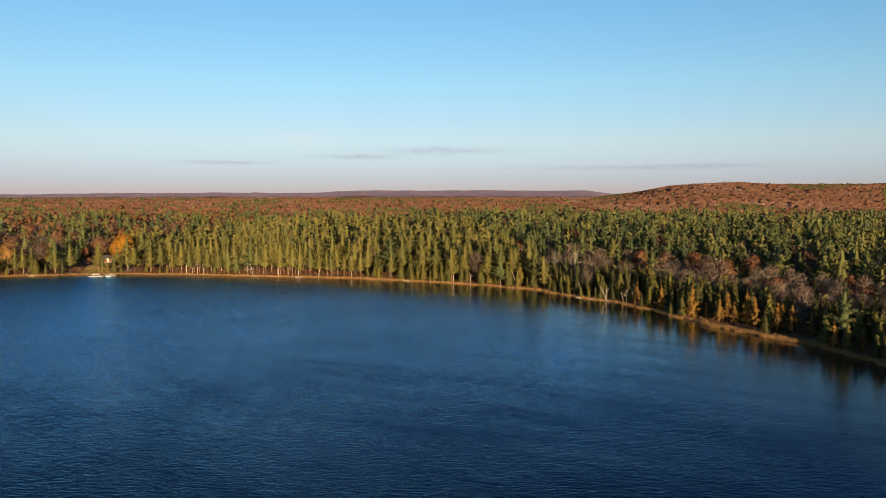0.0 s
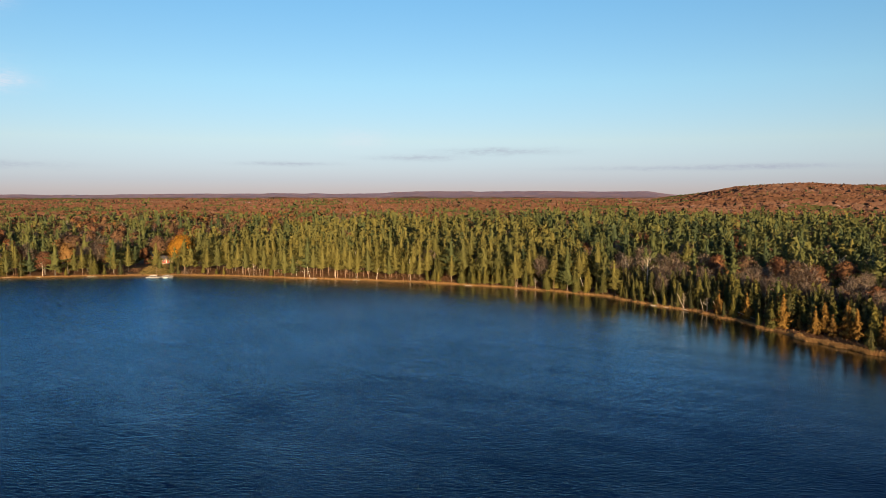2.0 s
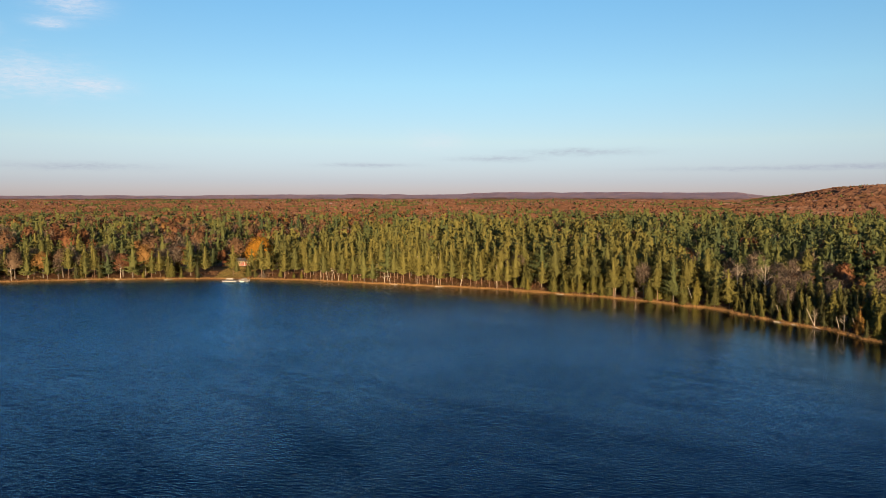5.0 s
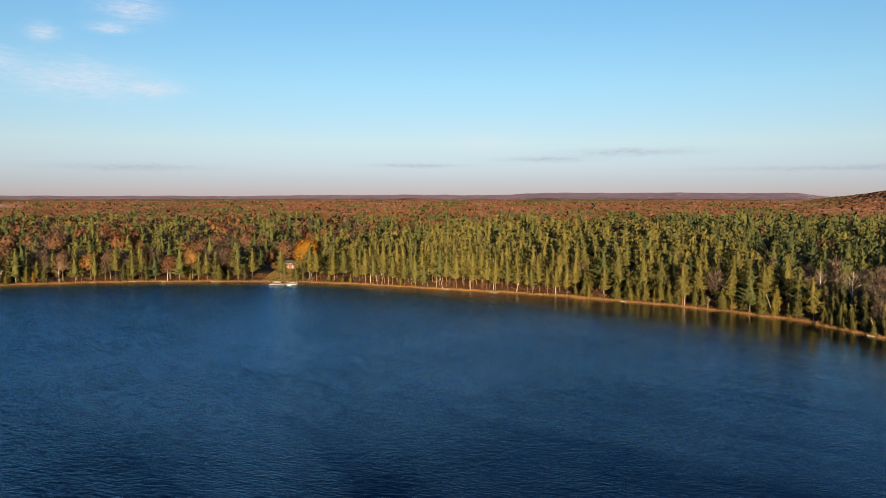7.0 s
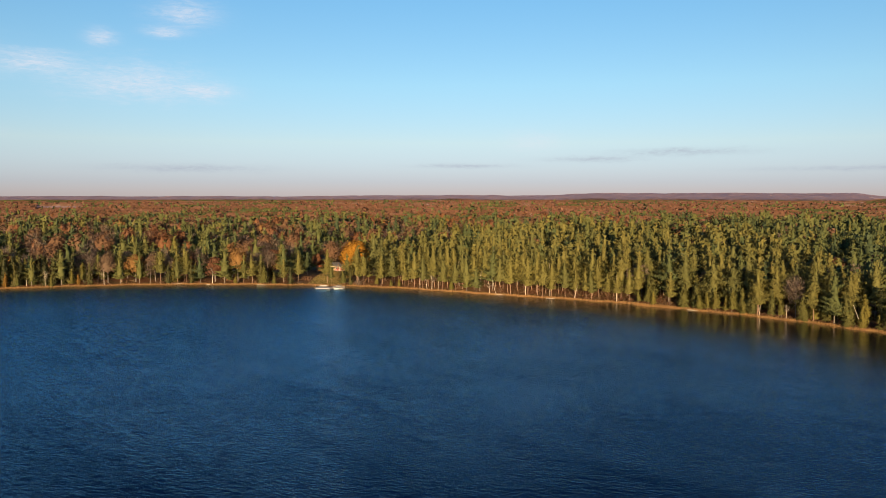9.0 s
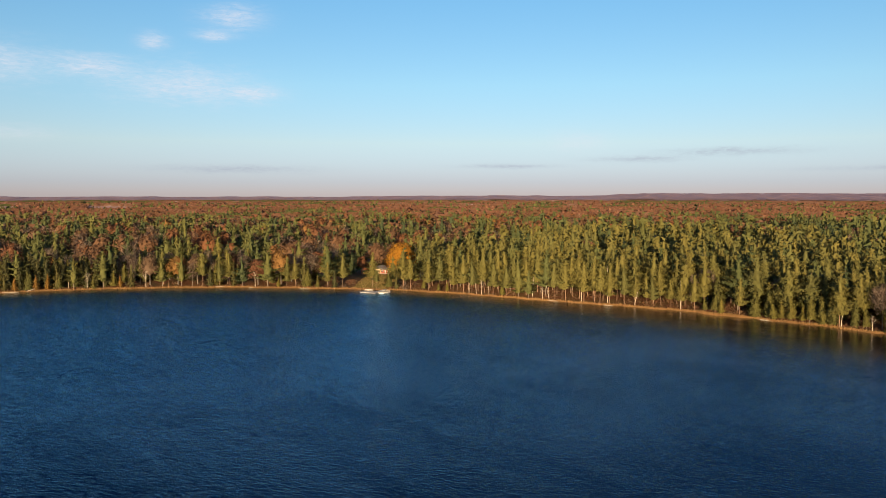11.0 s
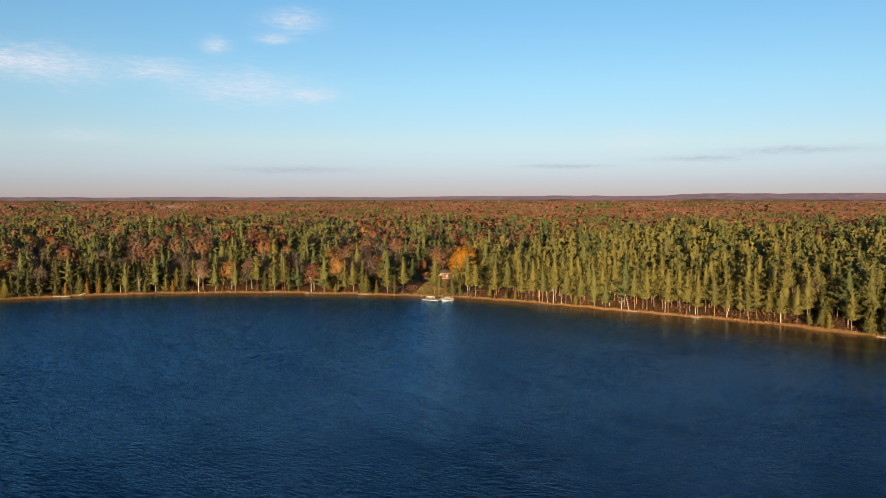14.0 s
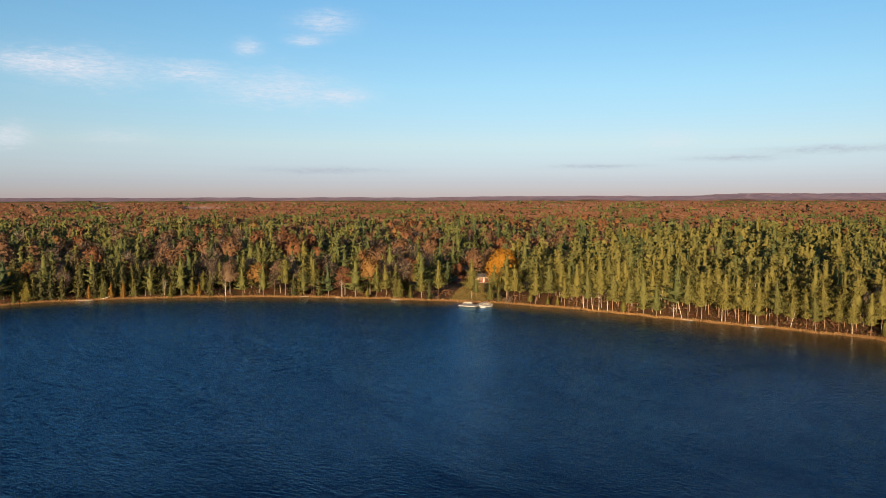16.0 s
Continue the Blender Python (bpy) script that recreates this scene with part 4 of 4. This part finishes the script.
def log(x, y, length, heading, thick, seed, lift=0.0, label="bleached fallen log lying at the water's edge"):
    """A fallen trunk with the stubs of its branches."""
    r = np.random.RandomState(seed)
    k = np.linspace(0, 1, 6)
    path = np.stack([k * length, np.cumsum(r.normal(0, 0.06, 6)), k * lift + thick * 0.5], -1)
    wood = [tube(path, thick * (1 - 0.55 * k), 7)]
    for n in range(4):
        a = path[1 + n]
        wood.append(tube([a, a + (r.uniform(-0.3, 0.5), r.choice((-1, 1)) * r.uniform(0.4, 1.0), r.uniform(0.1, 0.6))], [thick * 0.35, thick * 0.08], 4))
    ob = new("log", mesh_from("log", *joined(wood), drift_wood))
    z = max(0.0, float(land(np.array(x), np.array(y))))
    ob.matrix_basis = pose(x, y, z - 0.06, 0, 0, heading)
    return tagged(ob, label, "log", "fallen logs")


log(-338.5, 349.0, 7.0, 38, 0.22, 1)
log(-332.0, 356.5, 4.0, 20, 0.20, 2, 1.2, "bleached log propped on the bank")
log(57.0, 328.0, 9.0, -48, 0.24, 3)
log(66.5, 318.0, 6.0, -75, 0.20, 4)
log(86.5, 291.5, 6.5, 150, 0.16, 5, 2.2, "bleached leaning trunk over the shallows")
log(95.0, 246.5, 5.0, -40, 0.15, 6, 0.6)
log(-102.0, 411.2, 5.0, -20, 0.18, 7)
log(-262.0, 401.0, 4.5, 25, 0.16, 8)
log(-246.0, 406.0, 3.5, 10, 0.16, 9)
log(-222.0, 412.5, 5.0, 8, 0.14, 10)
log(-78.0, 406.5, 4.0, -6, 0.15, 11)
log(-20.0, 389.5, 5.0, -30, 0.16, 12)


def snag(x, y, tall, seed, lean=0.0, way=0.0):
    """A dead standing trunk, bleached, with broken stubs."""
    r = np.random.RandomState(seed)
    path, radii = stem(r, tall, 0.17, bend=0.03)
    wood = [tube(path, radii * 0.5 + 0.035, 6)]
    for n in range(5):
        z = tall * r.uniform(0.35, 0.95)
        q = r.uniform(0, 6.28)
        wood.append(tube([(0, 0, z), (math.cos(q) * 0.6, math.sin(q) * 0.6, z + r.uniform(-0.1, 0.5))], [0.05, 0.02], 4))
    ob = new("dead_tree", mesh_from("dead_tree", *joined(wood), birch_bark))
    ob.matrix_basis = pose(x, y, float(land(np.array(x), np.array(y))) - 0.1) @ Matrix.Rotation(lean, 4, Vector((-math.sin(way), math.cos(way), 0)))
    return tagged(ob, "bleached dead trunk standing on the shore", "dead tree", "dead trunks on the shore")


for n, (x, y, tall, lean, way) in enumerate(((-123.0, 428.0, 12.0, 0.0, 0), (-140.5, 422.0, 12.0, 0.02, 1), (-136.0, 419.0, 5.0, 0.12, -2.0), (-130.0, 418.5, 4.0, 0.05, 2.5),
                                             (-101.7, 412.8, 7.0, 0.32, 2.4), (-88.0, 412.0, 14.0, 0.03, 1), (-77.0, 411.0, 15.0, 0.05, 2), (-66.0, 407.5, 6.0, 0.30, -0.6),
                                             (-110.0, 417.0, 9.0, 0.06, 0.5), (-48.0, 403.0, 11.0, 0.04, 3), (60.0, 329.5, 6.5, 0.5, -2.4), (68.0, 320.0, 7.0, 0.55, -2.6),
                                             (73.5, 312.0, 6.0, 0.6, -2.2), (77.0, 304.0, 5.5, 0.45, 2.6), (35.0, 362.0, 8.0, 0.35, 2.8), (5.0, 380.0, 9.0, 0.06, 1),
                                             (-338.0, 357.0, 6.0, 0.12, 0.5), (-322.0, 371.0, 5.0, 0.08, 2))):
    snag(x, y, tall, 60 + n, lean, way)


# ---- the cabin, its dock and boat ----
def box(bm, x0, x1, y0, y1, z0, z1):
    made = bmesh.ops.create_cube(bm, size=1.0)
    bmesh.ops.transform(bm, matrix=Matrix.Translation(((x0 + x1) / 2, (y0 + y1) / 2, (z0 + z1) / 2)) @ Matrix.Diagonal((x1 - x0, y1 - y0, z1 - z0, 1)), verts=made["verts"])


def boxes(name, rows, mat, parent, label="", soft=0.015):
    """One part out of bevelled boards."""
    bm = bmesh.new()
    for row in rows:
        box(bm, *row)
    bmesh.ops.bevel(bm, geom=bm.edges[:], offset=soft, segments=1, affect="EDGES")
    me = bpy.data.meshes.new(name)
    bm.to_mesh(me)
    bm.free()
    me.materials.append(mat)
    return part(name, me, parent, label)


dock = tagged(new("dock"), "weathered grey wooden dock with a broad platform and bench", "dock")
dock.matrix_basis = pose(-187.0, 406.0, 0.0, 0, 0, 1.0)


def deck(name, x0, x1, y0, y1, across, parent):
    n = int((y1 - y0 if across else x1 - x0) / 0.3)
    rows = []
    for k in range(n):
        if across:
            a = y0 + (y1 - y0) * k / n
            rows.append((x0, x1, a + 0.01, a + (y1 - y0) / n - 0.01, 0.42, 0.47))
        else:
            a = x0 + (x1 - x0) * k / n
            rows.append((a + 0.01, a + (x1 - x0) / n - 0.01, y0, y1, 0.42, 0.47))
    top = boxes(name, rows, deck_mat, parent)
    boxes("skirt", [(x0, x1, y0, y0 + 0.06, 0.16, 0.42), (x0, x1, y1 - 0.06, y1, 0.16, 0.42), (x0, x0 + 0.06, y0 + 0.06, y1 - 0.06, 0.16, 0.42),
                    (x1 - 0.06, x1, y0 + 0.06, y1 - 0.06, 0.16, 0.42)], deck_mat, top)
    return top


deck("platform", 0, 7.4, 0, 4.6, False, dock)
deck("walkway", 5.6, 7.2, 4.62, 14.0, True, dock)
deck("side_platform", 8.2, 12.4, 3.2, 5.8, False, dock)
deck("link", 7.42, 8.18, 3.4, 5.2, True, dock)
for x, y in ((0.2, 0.2), (3.7, 0.2), (7.2, 0.2), (0.2, 4.4), (3.7, 4.4), (7.2, 4.4), (8.4, 3.4), (12.2, 3.4), (12.2, 5.6), (8.4, 5.6), (5.7, 9.0), (7.1, 9.0)):
    boxes("post", [(x - 0.06, x + 0.06, y - 0.06, y + 0.06, -1.6, 0.75)], post_mat, dock)
bench = boxes("bench", [(0.4, 4.2, 3.75, 4.15, 0.86, 0.92), (0.4, 4.2, 4.2, 4.26, 1.0, 1.16), (0.4, 4.2, 4.2, 4.26, 1.22, 1.38)], bench_mat, dock, "pale grey bench")
for x in (0.5, 2.3, 4.1):
    boxes("bench_leg", [(x - 0.05, x + 0.05, 3.8, 4.2, 0.47, 0.86), (x - 0.05, x + 0.05, 4.14, 4.2, 0.86, 1.38)], bench_mat, bench)
boxes("rail", [(8.3, 12.3, 5.62, 5.7, 1.0, 1.1), (8.3, 8.38, 5.62, 5.7, 0.47, 1.0), (10.2, 10.28, 5.62, 5.7, 0.47, 1.0), (12.22, 12.3, 5.62, 5.7, 0.47, 1.0), (8.3, 12.3, 5.62, 5.7, 0.62, 0.72)], bench_mat, dock)


def rowing_boat(x, y, heading):
    """A small open boat: lofted hull, rim and thwarts."""
    boat = tagged(new("rowing_boat"), "small white dinghy moored beside the dock", "boat")
    boat.matrix_basis = pose(x, y, -0.06, 0, 0, heading) @ Matrix.Diagonal((0.66, 0.8, 0.7, 1))
    k = np.linspace(0, 1, 11)
    beam = 0.66 * np.clip(np.sin((0.18 + 0.82 * k) * math.pi * 0.98), 0.02, 1) ** 0.6
    keel = 0.28 * k ** 4
    verts, faces = [], []
    for shell, inset in ((0, 0.0), (1, 0.05)):
        for n in range(11):
            b, z = max(beam[n] - inset, 0.01), keel[n] + inset
            for q in np.linspace(-1, 1, 9):
                verts.append((k[n] * 3.4, b * q, z + (0.55 + 0.15 * k[n] - z) * abs(q) ** 2.6))
    for shell in (0, 1):
        for n in range(10):
            for q in range(8):
                a = shell * 99 + n * 9 + q
                faces.append((a, a + 1, a + 10, a + 9))
    part("hull", mesh_from("hull", verts, faces, hull_mat, smooth_shade=True), boat)
    for x0 in (0.5, 1.6, 2.5):
        boxes("thwart", [(x0, x0 + 0.25, -0.52, 0.52, 0.40, 0.44)], deck_mat, boat)
    for side in (-1, 1):
        path = [(k[n] * 3.4, side * beam[n], 0.56 + 0.15 * k[n]) for n in range(11)]
        part("gunwale", mesh_from("gunwale", *tube(path, np.full(11, 0.035), 5), trim_mat), boat)
    return boat


rowing_boat(-178.0, 407.2, 12)

cabin = tagged(new("cabin"), "red boarded cabin with steep gable, porch and grey roofs", "house")
cabin.matrix_basis = pose(-208.6, 478.6, float(land(np.array(-208.6), np.array(478.6))) - 0.1, 0, 0, 12)
wall = boxes("wall", [(-5.2, 6.2, 0, 6.5, 0.0, 2.9)], cream_mat, cabin, "cream boarded wall")
boxes("foundation", [(-5.25, 6.3, -0.1, 6.6, -0.6, 0.25), (-11.7, -5.3, -4.4, 3.0, -0.6, 0.25)], stone_mat, cabin)


def prism(name, outline, y0, y1, mat, parent, label=""):
    """A closed body with the same outline in x and z from y0 to y1."""
    bm = bmesh.new()
    front = [bm.verts.new((x, y0, z)) for x, z in outline]
    back = [bm.verts.new((x, y1, z)) for x, z in outline]
    bm.faces.new(front), bm.faces.new(back[::-1])
    for n in range(len(outline)):
        m = (n + 1) % len(outline)
        bm.faces.new((front[m], front[n], back[n], back[m]))
    bmesh.ops.bevel(bm, geom=bm.edges[:], offset=0.02, segments=1, affect="EDGES")
    me = bpy.data.meshes.new(name)
    bm.to_mesh(me), bm.free()
    me.materials.append(mat)
    return part(name, me, parent, label)


def framed_window(x, y, z0, z1, half, parent):
    """A window with white trim and a dark pane, on a wall that faces the lake at y."""
    window = boxes("window", [(x - half, x + half, y - 0.08, y - 0.005, z0, z0 + 0.1), (x - half, x + half, y - 0.08, y - 0.005, z1 - 0.1, z1), (x - half, x - half + 0.1, y - 0.08, y - 0.005, z0 + 0.1, z1 - 0.1),
                              (x + half - 0.1, x + half, y - 0.08, y - 0.005, z0 + 0.1, z1 - 0.1), (x - 0.03, x + 0.03, y - 0.07, y - 0.01, z0 + 0.1, z1 - 0.1)], trim_mat, parent, "white trimmed window")
    boxes("pane", [(x - half + 0.1, x + half - 0.1, y - 0.04, y - 0.015, z0 + 0.1, z1 - 0.1)], glass_mat, window, soft=0.002)
    return window


# the steep-gabled part: boarded front, two roof slopes
gable = prism("gable", [(-11.65, 0.25), (-5.35, 0.25), (-5.35, 3.0), (-8.5, 7.7), (-11.65, 3.0)], -4.2, 2.8, gable_mat, cabin, "orange-red boarded gable")
for k in range(20):
    x = -11.63 + k * 0.316
    top = min(7.7 - abs(x + 0.04 + 8.5) / 3.15 * 4.7, 7.6)
    boxes("batten", [(x, x + 0.07, -4.26, -4.205, 0.3, max(top - 0.25, 2.8))], gable_mat, gable, soft=0.008)
for side in (-1, 1):
    edge, ridge = (-8.5 + side * 3.65, 2.35), (-8.5, 7.86)
    prism("roof", [edge, (edge[0], edge[1] + 0.18), (ridge[0], ridge[1] + 0.2), (ridge[0] + 0.004 * side, ridge[1])][::side], -4.7, 3.2, roof_mat, cabin)
framed_window(-9.2, -4.2, 3.6, 4.9, 0.55, cabin)
framed_window(-7.8, -4.2, 3.6, 4.9, 0.55, cabin)
framed_window(-10.2, -4.2, 1.1, 2.2, 0.6, cabin)
# the low wing with its porch
prism("wing_gable", [(-5.15, 2.905), (6.15, 2.905), (6.15, 3.0), (-5.15, 3.0)], 0.05, 6.45, red_mat, cabin)
for side in (-1, 1):
    rows = [(-5.2, 6.6, k * 0.53, k * 0.53 + 0.60, 0.02 * (k % 2), 0.10 + 0.02 * (k % 2)) for k in range(8)]
    slope = boxes("roof", rows, roof_mat, cabin)
    slope.matrix_basis = pose(0 if side < 0 else 1.4, 3.25, 4.45) @ (pose(0, 0, 0, 0, 0, 180) if side > 0 else Matrix()) @ pose(0, 0, 0, 21.5, 0, 0) @ pose(0, -4.2, 0)
boxes("porch", [(-1.8, 3.5, -2.6, -0.12, 0.25, 0.42)], deck_mat, cabin)
boxes("porch_roof", [(-1.9, 3.7, -2.9, -0.12, 2.55, 2.70)], roof_mat, cabin)
boxes("porch_wall", [(-1.8, 3.4, -0.09, -0.02, 0.42, 2.55)], red_mat, cabin, "red boarded wall")
for x in (-1.7, 0.0, 1.7, 3.35):
    boxes("porch_post", [(x - 0.09, x + 0.09, -2.5, -2.32, 0.42, 2.55)], red_mat, cabin)
boxes("porch_rail", [(-1.6, 1.6, -2.46, -2.40, 1.15, 1.25), (-1.6, 1.6, -2.46, -2.40, 0.6, 0.68)], red_mat, cabin)
framed_window(-0.9, -0.09, 1.0, 2.2, 0.6, cabin)
framed_window(2.6, -0.09, 1.0, 2.2, 0.6, cabin)
framed_window(5.0, 0.0, 1.0, 2.1, 0.5, cabin)
door = boxes("door", [(0.4, 1.3, -0.15, -0.095, 0.42, 2.42)], trim_mat, cabin, "pale panelled door")
boxes("door_handle", [(1.17, 1.22, -0.2, -0.15, 1.35, 1.5)], post_mat, door)
